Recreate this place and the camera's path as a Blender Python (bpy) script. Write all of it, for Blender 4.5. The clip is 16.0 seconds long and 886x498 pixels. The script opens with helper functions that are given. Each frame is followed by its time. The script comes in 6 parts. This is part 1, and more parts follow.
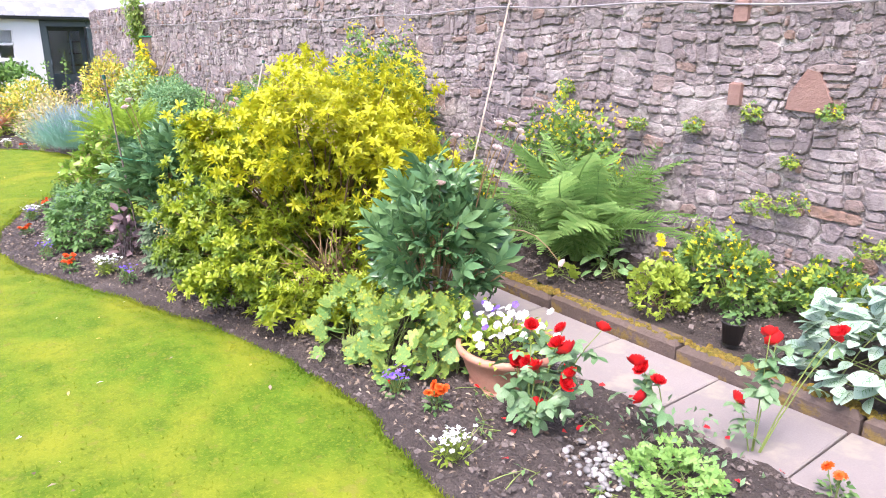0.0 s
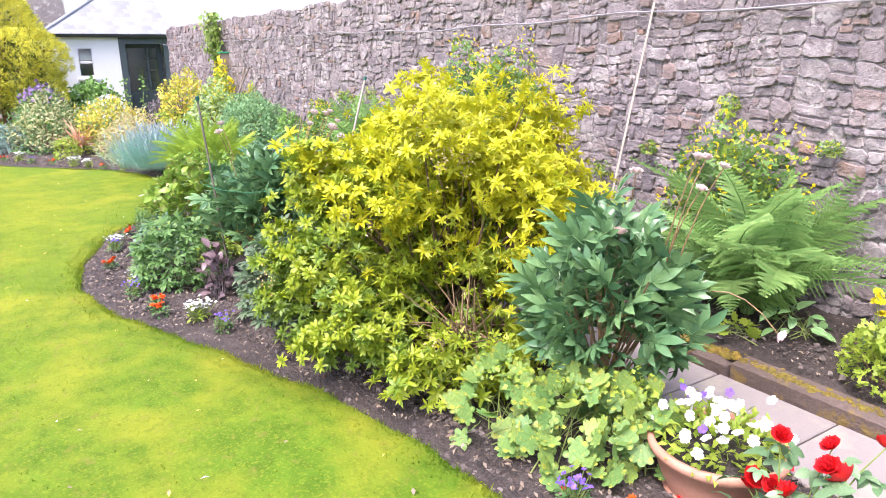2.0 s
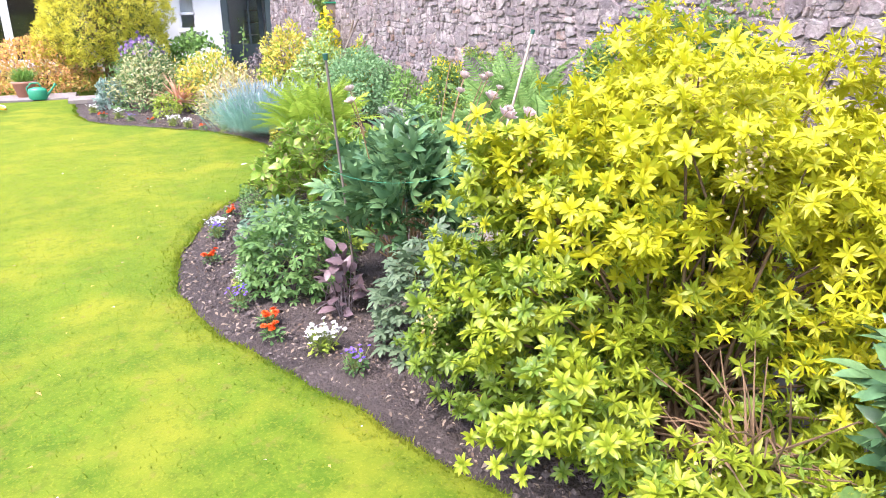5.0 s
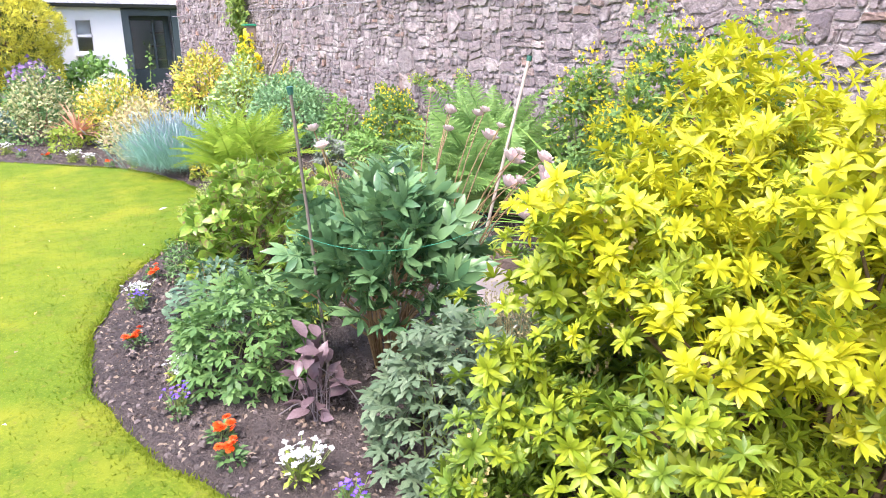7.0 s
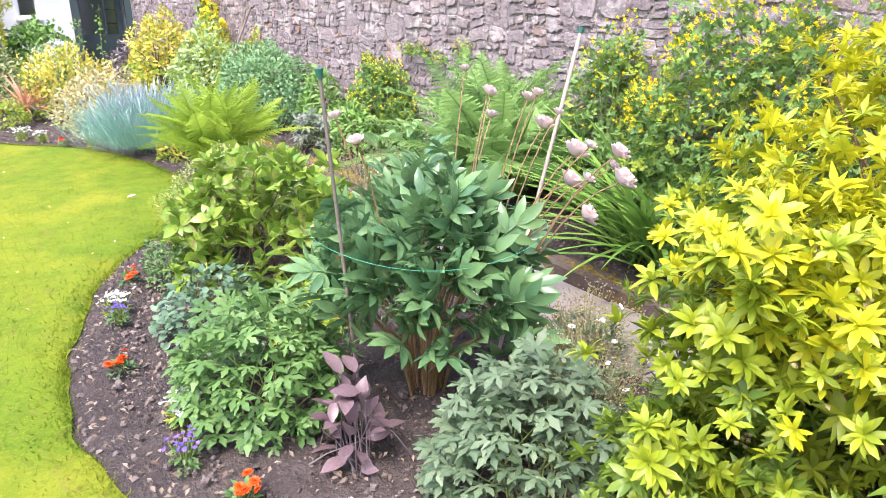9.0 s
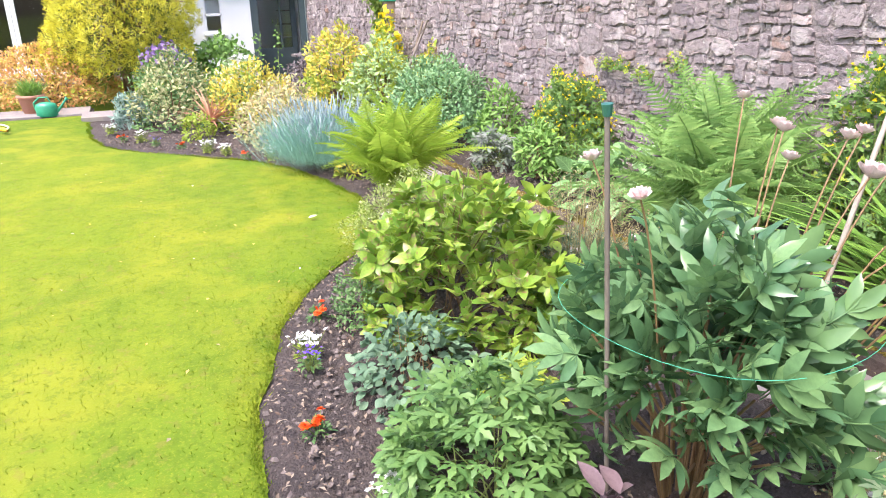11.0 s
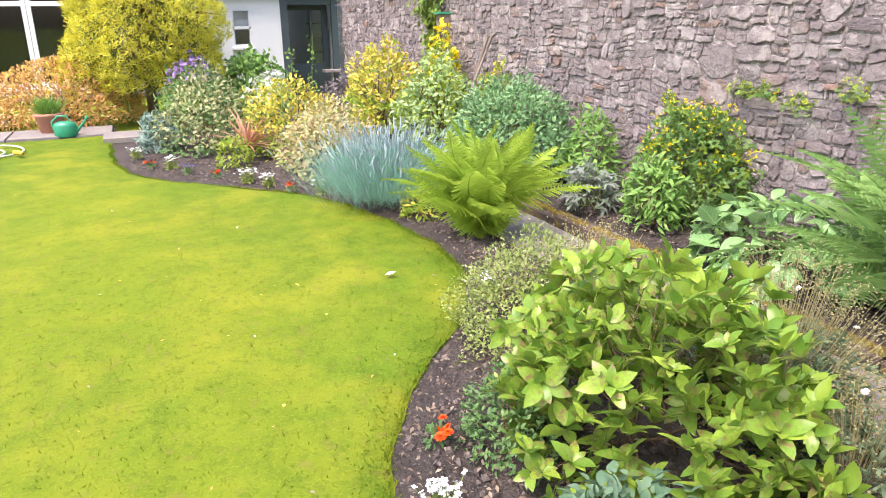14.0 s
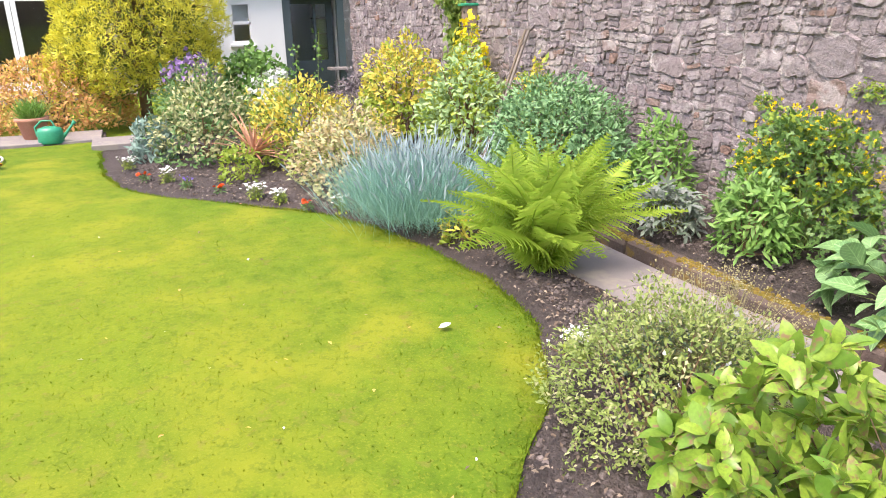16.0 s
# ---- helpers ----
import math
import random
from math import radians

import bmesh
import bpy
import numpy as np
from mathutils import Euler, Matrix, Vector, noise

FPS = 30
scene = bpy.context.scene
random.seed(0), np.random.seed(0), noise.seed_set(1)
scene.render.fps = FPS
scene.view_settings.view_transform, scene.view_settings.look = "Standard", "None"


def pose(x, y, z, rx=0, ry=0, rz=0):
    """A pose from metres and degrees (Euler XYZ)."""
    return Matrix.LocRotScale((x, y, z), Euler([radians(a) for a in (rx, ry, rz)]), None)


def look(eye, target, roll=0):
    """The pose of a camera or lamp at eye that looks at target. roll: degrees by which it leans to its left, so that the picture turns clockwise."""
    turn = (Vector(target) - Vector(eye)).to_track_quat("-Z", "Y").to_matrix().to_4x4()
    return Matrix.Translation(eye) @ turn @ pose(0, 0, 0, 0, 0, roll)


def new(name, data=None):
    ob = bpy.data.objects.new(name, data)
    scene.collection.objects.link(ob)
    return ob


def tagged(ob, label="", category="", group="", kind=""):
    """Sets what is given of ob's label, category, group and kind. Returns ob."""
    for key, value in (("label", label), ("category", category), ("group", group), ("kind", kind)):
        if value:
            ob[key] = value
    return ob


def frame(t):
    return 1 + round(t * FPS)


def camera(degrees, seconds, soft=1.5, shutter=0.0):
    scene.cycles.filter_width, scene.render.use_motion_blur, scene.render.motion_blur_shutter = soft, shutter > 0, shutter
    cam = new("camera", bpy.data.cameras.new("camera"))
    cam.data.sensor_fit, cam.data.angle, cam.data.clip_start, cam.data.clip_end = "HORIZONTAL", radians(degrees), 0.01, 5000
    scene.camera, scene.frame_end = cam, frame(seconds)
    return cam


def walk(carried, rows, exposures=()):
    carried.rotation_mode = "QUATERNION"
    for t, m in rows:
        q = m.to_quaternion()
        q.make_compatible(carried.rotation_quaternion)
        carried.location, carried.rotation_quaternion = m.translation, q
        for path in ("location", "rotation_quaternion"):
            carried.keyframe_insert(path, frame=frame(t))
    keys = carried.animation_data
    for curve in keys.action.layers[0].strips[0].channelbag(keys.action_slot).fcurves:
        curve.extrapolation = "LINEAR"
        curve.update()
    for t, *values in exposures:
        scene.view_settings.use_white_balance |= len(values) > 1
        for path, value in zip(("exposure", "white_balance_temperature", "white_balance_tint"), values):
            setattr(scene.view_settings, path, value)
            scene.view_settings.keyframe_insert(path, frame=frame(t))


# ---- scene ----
cam = camera(65.2, 16.0, 0.95)
PATH = [
    (0, (-0.141, -0.053, 1.612), (-1.659, 1.117, 1.041), 0.4),
    (0.5, (-0.298, 0.029, 1.601), (-1.851, 1.15, 1.026), 0.7),
    (1, (-0.562, -0.015, 1.629), (-2.092, 1.151, 1.082), -0.4),
    (1.5, (-0.79, -0.057, 1.605), (-2.334, 1.071, 1.018), 0.0),
    (1.9, (-0.967, -0.035, 1.634), (-2.556, 1.032, 1.053), -0.4),
    (2, (-1.016, -0.015, 1.625), (-2.634, 1.027, 1.082), -0.6),
    (2.5, (-1.232, 0.037, 1.584), (-2.889, 1.007, 1.025), -0.5),
    (3, (-1.479, 0.071, 1.563), (-3.13, 1.053, 1.006), -0.7),
    (3.5, (-1.746, 0.024, 1.584), (-3.373, 1.024, 0.991), -0.2),
    (4, (-1.927, 0.051, 1.574), (-3.569, 1.02, 0.969), 0.2),
    (4.5, (-2.152, 0.12, 1.59), (-3.804, 1.057, 0.965), -0.0),
    (5, (-2.34, 0.13, 1.578), (-4.043, 0.948, 0.922), -0.4),
    (5.2, (-2.457, 0.12, 1.574), (-4.148, 0.965, 0.92), -0.2),
    (7.3, (-3.348, 0.159, 1.568), (-4.909, 1.252, 0.958), -0.4),
    (7.5, (-3.448, 0.128, 1.568), (-4.968, 1.255, 0.92), -1.0),
    (8, (-3.597, 0.066, 1.57), (-5.065, 1.252, 0.909), -0.7),
    (8.5, (-3.696, 0.078, 1.58), (-5.16, 1.272, 0.924), -0.2),
    (9, (-3.844, 0.15, 1.581), (-5.351, 1.271, 0.894), 0.2),
    (9.5, (-3.961, 0.169, 1.592), (-5.569, 1.122, 0.882), -0.1),
    (9.7, (-4.014, 0.168, 1.589), (-5.662, 1.046, 0.872), -0.1),
    (11.8, (-4.831, 0.083, 1.601), (-6.562, 0.832, 0.937), -0.6),
    (12, (-4.9, 0.086, 1.614), (-6.637, 0.819, 0.948), -0.4),
    (12.5, (-5.118, 0.057, 1.601), (-6.861, 0.802, 0.964), -0.2),
    (13, (-5.357, -0.051, 1.61), (-7.081, 0.748, 0.984), -2.2),
    (13.5, (-5.495, -0.088, 1.61), (-7.222, 0.7, 0.981), -0.7),
    (14, (-5.723, -0.021, 1.591), (-7.462, 0.745, 0.965), -0.7),
    (14.5, (-5.938, 0.016, 1.59), (-7.689, 0.733, 0.942), -0.7),
    (15, (-6.215, -0.031, 1.573), (-7.925, 0.742, 0.881), -1.8),
    (15.5, (-6.459, -0.054, 1.584), (-8.159, 0.752, 0.906), -1.5),
    (16, (-6.718, 0.022, 1.562), (-8.448, 0.796, 0.925), -1.0),
]
walk(cam, [(t, look(eye, target, roll)) for t, eye, target, roll in PATH],
     [(0, 1.87, 6200, 22), (5, 2.02, 6150, 23), (7.5, 1.98, 6200, 22), (9.5, 1.98, 6250, 21), (12, 1.84, 6450, 19), (15, 1.64, 6650, 18), (16, 1.62, 6650, 18)])

# ---- world, sun, exposure ----
SUN_DIR = Vector((0.25, -0.5, 1.0)).normalized()
world = bpy.data.worlds.new("sky")
scene.world = world
world.use_nodes = True
wn = world.node_tree.nodes
sky = wn.new("ShaderNodeTexSky")
sky.sky_type, sky.sun_disc = "NISHITA", False
sky.sun_elevation = math.asin(SUN_DIR.z)
sky.sun_rotation = math.atan2(SUN_DIR.x, SUN_DIR.y)
sky.air_density, sky.dust_density, sky.ozone_density = 1.0, 4.0, 1.0
world.node_tree.links.new(sky.outputs[0], wn["Background"].inputs[0])
wn["Background"].inputs[1].default_value = 0.15
sun = new("sun", bpy.data.lights.new("sun", "SUN"))
sun.data.energy, sun.data.angle, sun.data.color = 1.5, radians(30), (1.0, 0.95, 0.86)
sun.matrix_world = look(SUN_DIR * 30, (0, 0, 0))

# ---- node materials ----
def shader(name):
    m = bpy.data.materials.new(name)
    m.use_nodes = True
    return m, m.node_tree.nodes, m.node_tree.links, m.node_tree.nodes["Principled BSDF"]


def mixed(nodes, links, factor, a, b, blend="MIX"):
    n = nodes.new("ShaderNodeMix")
    n.data_type, n.blend_type = "RGBA", blend
    for sock, v in ((n.inputs[0], factor), (n.inputs[6], a), (n.inputs[7], b)):
        if isinstance(v, (int, float)):
            sock.default_value = v
        elif isinstance(v, tuple):
            sock.default_value = (*v, 1)
        else:
            links.new(v, sock)
    return n.outputs[2]


def calc(nodes, links, op, a, b=0.0, c=0.0):
    n = nodes.new("ShaderNodeMath")
    n.operation = op
    for sock, v in zip(n.inputs, (a, b, c)):
        if isinstance(v, (int, float)):
            sock.default_value = v
        else:
            links.new(v, sock)
    return n.outputs[0]


def cloud(nodes, links, scale, detail=4, lo=0.35, hi=0.65, coords="Object", rough=0.6):
    tc = nodes.new("ShaderNodeTexCoord")
    n = nodes.new("ShaderNodeTexNoise")
    n.inputs["Scale"].default_value, n.inputs["Detail"].default_value = scale, detail
    n.inputs["Roughness"].default_value = rough
    links.new(tc.outputs[coords], n.inputs["Vector"])
    r = nodes.new("ShaderNodeMapRange")
    r.inputs[1].default_value, r.inputs[2].default_value = lo, hi
    links.new(n.outputs[0], r.inputs[0])
    return r.outputs[0]


def chance(nodes, links):
    """A number from 0 to 1 for each piece, whether it is an object or a joined island."""
    o, g = nodes.new("ShaderNodeObjectInfo"), nodes.new("ShaderNodeNewGeometry")
    return calc(nodes, links, "FRACT", calc(nodes, links, "ADD", o.outputs["Random"], g.outputs["Random Per Island"]))


def bumped(nodes, links, bsdf, height, strength, distance):
    b = nodes.new("ShaderNodeBump")
    b.inputs["Strength"].default_value, b.inputs["Distance"].default_value = strength, distance
    links.new(height, b.inputs["Height"])
    links.new(b.outputs[0], bsdf.inputs["Normal"])


def leaf_mat(name, a, b, rough=0.42, glow=0.3, vein=0.0, blotch=None, spread_to=1.0):
    m, nodes, links, bsdf = shader(name)
    col = mixed(nodes, links, calc(nodes, links, "MULTIPLY", chance(nodes, links), spread_to), a, b)
    col = mixed(nodes, links, calc(nodes, links, "MULTIPLY", cloud(nodes, links, 9.0), 0.35), col, tuple(0.55 * v for v in a))
    if blotch:
        col = mixed(nodes, links, cloud(nodes, links, 4.0, 3, 0.55, 0.68), col, blotch)
    if vein:
        uv = nodes.new("ShaderNodeSeparateXYZ")
        links.new(nodes.new("ShaderNodeTexCoord").outputs["UV"], uv.inputs[0])
        side = calc(nodes, links, "ABSOLUTE", calc(nodes, links, "SUBTRACT", uv.outputs[0], 0.5))
        rib = calc(nodes, links, "LESS_THAN", side, 0.025)
        wave = calc(nodes, links, "SINE", calc(nodes, links, "MULTIPLY", calc(nodes, links, "SUBTRACT", uv.outputs[1], calc(nodes, links, "MULTIPLY", side, 0.7)), 42.0))
        twig = calc(nodes, links, "MULTIPLY", calc(nodes, links, "GREATER_THAN", wave, 0.86), 0.6)
        mask = calc(nodes, links, "MULTIPLY", calc(nodes, links, "MAXIMUM", rib, twig), vein)
        col = mixed(nodes, links, mask, col, tuple(min(0.8, 1.7 * v + 0.04) for v in b))
        bumped(nodes, links, bsdf, wave, 0.12, 0.003)
    links.new(col, bsdf.inputs["Base Color"])
    bsdf.inputs["Roughness"].default_value = rough
    bsdf.inputs["Specular IOR Level"].default_value = 0.4
    tr, mx = nodes.new("ShaderNodeBsdfTranslucent"), nodes.new("ShaderNodeMixShader")
    links.new(mixed(nodes, links, 0.35, col, (0.55, 0.6, 0.05), "MULTIPLY") if glow > 0.9 else col, tr.inputs[0])
    mx.inputs[0].default_value = glow
    links.new(bsdf.outputs[0], mx.inputs[1])
    links.new(tr.outputs[0], mx.inputs[2])
    links.new(mx.outputs[0], nodes["Material Output"].inputs[0])
    return m


def plain_mat(name, a, b, scale=3.0, fine=40.0, rough=0.8, bump=0.4, dist=0.01, metal=0.0, vary=0.0, third=None, coords="Object"):
    m, nodes, links, bsdf = shader(name)
    col = mixed(nodes, links, cloud(nodes, links, scale, 5, 0.3, 0.7, coords), a, b)
    grain = cloud(nodes, links, fine, 5, 0.25, 0.75, coords)
    col = mixed(nodes, links, calc(nodes, links, "MULTIPLY", grain, 0.45), col, tuple(0.6 * v for v in a))
    if third:
        col = mixed(nodes, links, cloud(nodes, links, scale * 2.3, 6, 0.54, 0.64, coords), col, third)
    if vary:
        hsv = nodes.new("ShaderNodeHueSaturation")
        links.new(calc(nodes, links, "MULTIPLY_ADD", chance(nodes, links), vary, 1 - vary / 2), hsv.inputs["Value"])
        links.new(col, hsv.inputs["Color"])
        col = hsv.outputs[0]
    links.new(col, bsdf.inputs["Base Color"])
    bsdf.inputs["Roughness"].default_value, bsdf.inputs["Metallic"].default_value = rough, metal
    if bump:
        bumped(nodes, links, bsdf, grain, bump, dist)
    return m


def stone_mat():
    m, nodes, links, bsdf = shader("rubble_stone")
    r = chance(nodes, links)
    ramp = nodes.new("ShaderNodeValToRGB")
    links.new(r, ramp.inputs[0])
    el = ramp.color_ramp.elements
    el[0].color, el[1].color = (0.195, 0.16, 0.17, 1), (0.27, 0.165, 0.125, 1)
    for pos, c in ((0.15, (0.257, 0.216, 0.223)), (0.28, (0.153, 0.126, 0.137)), (0.42, (0.293, 0.252, 0.255)), (0.55, (0.216, 0.180, 0.187)), (0.66, (0.302, 0.261, 0.264)), (0.78, (0.203, 0.162, 0.164)), (0.88, (0.261, 0.216, 0.218)), (0.96, (0.234, 0.162, 0.137))):
        el.new(pos).color = (*c, 1)
    place = nodes.new("ShaderNodeNewGeometry").outputs["Position"]

    def patch(scale, lo, hi, amount, detail=6):
        n, q = nodes.new("ShaderNodeTexNoise"), nodes.new("ShaderNodeMapRange")
        n.inputs["Scale"].default_value, n.inputs["Detail"].default_value, n.inputs["Roughness"].default_value = scale, detail, 0.65
        links.new(place, n.inputs["Vector"])
        links.new(n.outputs[0], q.inputs[0])
        q.inputs[1].default_value, q.inputs[2].default_value, q.inputs[4].default_value = lo, hi, amount
        return q.outputs[0]

    col = mixed(nodes, links, patch(5.0, 0.4, 0.75, 0.3), ramp.outputs[0], (0.36, 0.32, 0.31))
    col = mixed(nodes, links, patch(30.0, 0.5, 0.7, 0.65), col, (0.10, 0.08, 0.08))
    col = mixed(nodes, links, patch(4.2, 0.52, 0.60, 0.7, 10), col, (0.42, 0.38, 0.37))
    col = mixed(nodes, links, patch(17.0, 0.64, 0.69, 0.55), col, (0.55, 0.53, 0.50))
    links.new(col, bsdf.inputs["Base Color"])
    bsdf.inputs["Roughness"].default_value = 0.92
    bumped(nodes, links, bsdf, patch(16.0, 0.25, 0.75, 1.0, 10), 1.0, 0.022)
    return m


def lawn_mat(name, k=1.0, bump=0.0):
    m, nodes, links, bsdf = shader(name)
    col = mixed(nodes, links, cloud(nodes, links, 0.8, 4, 0.38, 0.62), (0.145 * k, 0.275 * k, 0.018 * k), (0.245 * k, 0.315 * k, 0.022 * k))
    col = mixed(nodes, links, calc(nodes, links, "MULTIPLY", cloud(nodes, links, 5.5, 6, 0.42, 0.62), 0.85), col, (0.10 * k, 0.20 * k, 0.012 * k))
    col = mixed(nodes, links, calc(nodes, links, "MULTIPLY", cloud(nodes, links, 1.5, 5, 0.48, 0.64), 0.75), col, (0.41 * k, 0.42 * k, 0.035 * k))
    spot = nodes.new("ShaderNodeSeparateXYZ")
    links.new(nodes.new("ShaderNodeTexCoord").outputs["Object"], spot.inputs[0])
    px = calc(nodes, links, "POWER", calc(nodes, links, "MULTIPLY_ADD", spot.outputs[0], 0.19, 1.95), 2.0)
    py = calc(nodes, links, "POWER", calc(nodes, links, "MULTIPLY_ADD", spot.outputs[1], 0.34, 0.42), 2.0)
    dry = calc(nodes, links, "SUBTRACT", calc(nodes, links, "MULTIPLY_ADD", cloud(nodes, links, 0.9, 5, 0.2, 0.8), 1.1, 0.55), calc(nodes, links, "SQRT", calc(nodes, links, "ADD", px, py)))
    dry = calc(nodes, links, "MULTIPLY", calc(nodes, links, "MINIMUM", calc(nodes, links, "MAXIMUM", dry, 0.0), 1.0), 0.5)
    col = mixed(nodes, links, dry, col, (0.38 * k, 0.43 * k, 0.025 * k))
    col = mixed(nodes, links, calc(nodes, links, "MULTIPLY", cloud(nodes, links, 24.0, 5, 0.52, 0.62), 0.4), col, (0.085 * k, 0.15 * k, 0.014 * k))
    col = mixed(nodes, links, calc(nodes, links, "MULTIPLY", cloud(nodes, links, 75.0, 3, 0.52, 0.68), 0.6), col, (0.38 * k, 0.42 * k, 0.04 * k))
    col = mixed(nodes, links, calc(nodes, links, "MULTIPLY", cloud(nodes, links, 13.0, 3, 0.60, 0.68), 0.45), col, (0.32 * k, 0.25 * k, 0.07 * k))
    col = mixed(nodes, links, calc(nodes, links, "MULTIPLY", chance(nodes, links), 0.4), col, (0.11 * k, 0.19 * k, 0.02 * k))
    links.new(col, bsdf.inputs["Base Color"])
    bsdf.inputs["Roughness"].default_value = 0.7
    bsdf.inputs["Specular IOR Level"].default_value = 0.08
    if bump:
        bumped(nodes, links, bsdf, cloud(nodes, links, 160.0, 3, 0.3, 0.7), bump, 0.006)
    else:
        tr, mx = nodes.new("ShaderNodeBsdfTranslucent"), nodes.new("ShaderNodeMixShader")
        links.new(col, tr.inputs[0])
        mx.inputs[0].default_value = 0.45
        links.new(bsdf.outputs[0], mx.inputs[1])
        links.new(tr.outputs[0], mx.inputs[2])
        links.new(mx.outputs[0], nodes["Material Output"].inputs[0])
    return m


STONE, LAWN, BLADE = stone_mat(), lawn_mat("lawn_turf", 0.60, 0.3), lawn_mat("grass_blade", 0.74)
MORTAR = plain_mat("lime_mortar", (0.31, 0.275, 0.27), (0.20, 0.17, 0.17), 3.0, 24.0, 0.95, 1.0, 0.025, third=(0.44, 0.41, 0.39))
SOIL = plain_mat("bed_soil", (0.055, 0.042, 0.037), (0.115, 0.09, 0.08), 2.5, 55.0, 0.95, 1.0, 0.03, vary=0.5)
CRUMB = plain_mat("soil_crumb", (0.07, 0.055, 0.05), (0.18, 0.15, 0.135), 6.0, 60.0, 0.95, 0.3, 0.01, vary=0.9)
SLAB = plain_mat("paving_concrete", (0.25, 0.22, 0.21), (0.20, 0.175, 0.17), 1.6, 120.0, 0.85, 0.25, 0.004, vary=0.14, third=(0.25, 0.225, 0.19))
KERB = plain_mat("kerb_stone", (0.085, 0.062, 0.052), (0.13, 0.095, 0.08), 5.0, 50.0, 0.9, 0.6, 0.01, vary=0.2, third=(0.16, 0.11, 0.03))
MOSS = plain_mat("orange_moss", (0.20, 0.125, 0.015), (0.15, 0.135, 0.015), 14.0, 90.0, 0.95, 0.8, 0.01, vary=0.6)
RENDERED = plain_mat("white_render", (0.80, 0.81, 0.80), (0.74, 0.76, 0.76), 1.4, 70.0, 0.85, 0.2, 0.004)
SLATE = plain_mat("roof_slate", (0.20, 0.21, 0.23), (0.28, 0.28, 0.29), 2.0, 30.0, 0.6, 0.3, 0.006, vary=0.4)
DARK_PAINT = plain_mat("dark_green_paint", (0.050, 0.072, 0.078), (0.065, 0.088, 0.094), 2.0, 30.0, 0.45, 0.1, 0.002)
GUTTER = plain_mat("dark_gutter", (0.035, 0.04, 0.042), (0.05, 0.055, 0.058), 4.0, 40.0, 0.5, 0.1, 0.002)
UPVC = plain_mat("white_upvc", (0.80, 0.81, 0.82), (0.76, 0.77, 0.79), 2.0, 60.0, 0.35, 0.0)
# dark base colour stands for the dimness indoors
ROOM = plain_mat("room_dimness", (0.05, 0.05, 0.055), (0.09, 0.085, 0.08), 1.0, 8.0, 0.9, 0.0)
TERRACOTTA = plain_mat("terracotta", (0.46, 0.20, 0.13), (0.52, 0.27, 0.19), 5.0, 60.0, 0.75, 0.2, 0.003)
BLACK_PLASTIC = plain_mat("black_plastic", (0.025, 0.022, 0.022), (0.04, 0.035, 0.034), 8.0, 50.0, 0.5, 0.1, 0.002)
GREEN_PLASTIC = plain_mat("green_plastic", (0.02, 0.24, 0.13), (0.03, 0.30, 0.17), 6.0, 40.0, 0.35, 0.05, 0.002)
YELLOW_PLASTIC = plain_mat("yellow_plastic", (0.75, 0.42, 0.02), (0.7, 0.38, 0.02), 6.0, 40.0, 0.4, 0.0)
HOSE = plain_mat("pale_hose", (0.66, 0.64, 0.56), (0.56, 0.55, 0.47), 5.0, 40.0, 0.5, 0.0)
OLD_CANE = plain_mat("weathered_cane", (0.12, 0.10, 0.085), (0.19, 0.16, 0.135), 8.0, 60.0, 0.7, 0.3, 0.002)
DARK_CAP = plain_mat("dark_green_rubber", (0.02, 0.10, 0.075), (0.03, 0.15, 0.11), 6.0, 40.0, 0.5, 0.05, 0.002)
CANE = plain_mat("bamboo_cane", (0.33, 0.28, 0.22), (0.45, 0.39, 0.32), 8.0, 60.0, 0.6, 0.2, 0.002)
OLD_WOOD = plain_mat("weathered_wood", (0.20, 0.15, 0.11), (0.30, 0.24, 0.19), 8.0, 50.0, 0.8, 0.3, 0.003)
STEEL = plain_mat("worn_steel", (0.42, 0.45, 0.47), (0.55, 0.57, 0.58), 8.0, 40.0, 0.45, 0.1, 0.002, metal=0.7)
CABLE = plain_mat("pale_cable", (0.30, 0.285, 0.30), (0.22, 0.205, 0.22), 6.0, 40.0, 0.7, 0.0)
TWINE = plain_mat("green_twine", (0.04, 0.34, 0.20), (0.05, 0.40, 0.24), 6.0, 40.0, 0.7, 0.0)
BARK = plain_mat("shrub_bark", (0.13, 0.08, 0.042), (0.21, 0.135, 0.07), 12.0, 80.0, 0.9, 0.5, 0.005)
STALK = plain_mat("red_stalk", (0.17, 0.10, 0.05), (0.26, 0.18, 0.07), 8.0, 60.0, 0.6, 0.1, 0.002)
GREEN_STALK = plain_mat("green_stalk", (0.16, 0.22, 0.05), (0.22, 0.28, 0.07), 8.0, 60.0, 0.6, 0.1, 0.002)
DRY = plain_mat("dry_seed_heads", (0.42, 0.34, 0.13), (0.52, 0.43, 0.20), 20.0, 90.0, 0.8, 0.2, 0.003, vary=0.5)
PEBBLE = plain_mat("pale_pebble", (0.33, 0.315, 0.30), (0.20, 0.195, 0.195), 9.0, 80.0, 0.7, 0.1, 0.002, vary=1.0)
DRY_HEAD = plain_mat("straw_heads", (0.22, 0.20, 0.09), (0.32, 0.29, 0.14), 20.0, 90.0, 0.8, 0.2, 0.003, vary=0.6)

# ---- mesh kit ----
rng = np.random.default_rng(7)


def unit(a):
    return a / np.maximum(np.linalg.norm(a, axis=-1, keepdims=True), 1e-9)


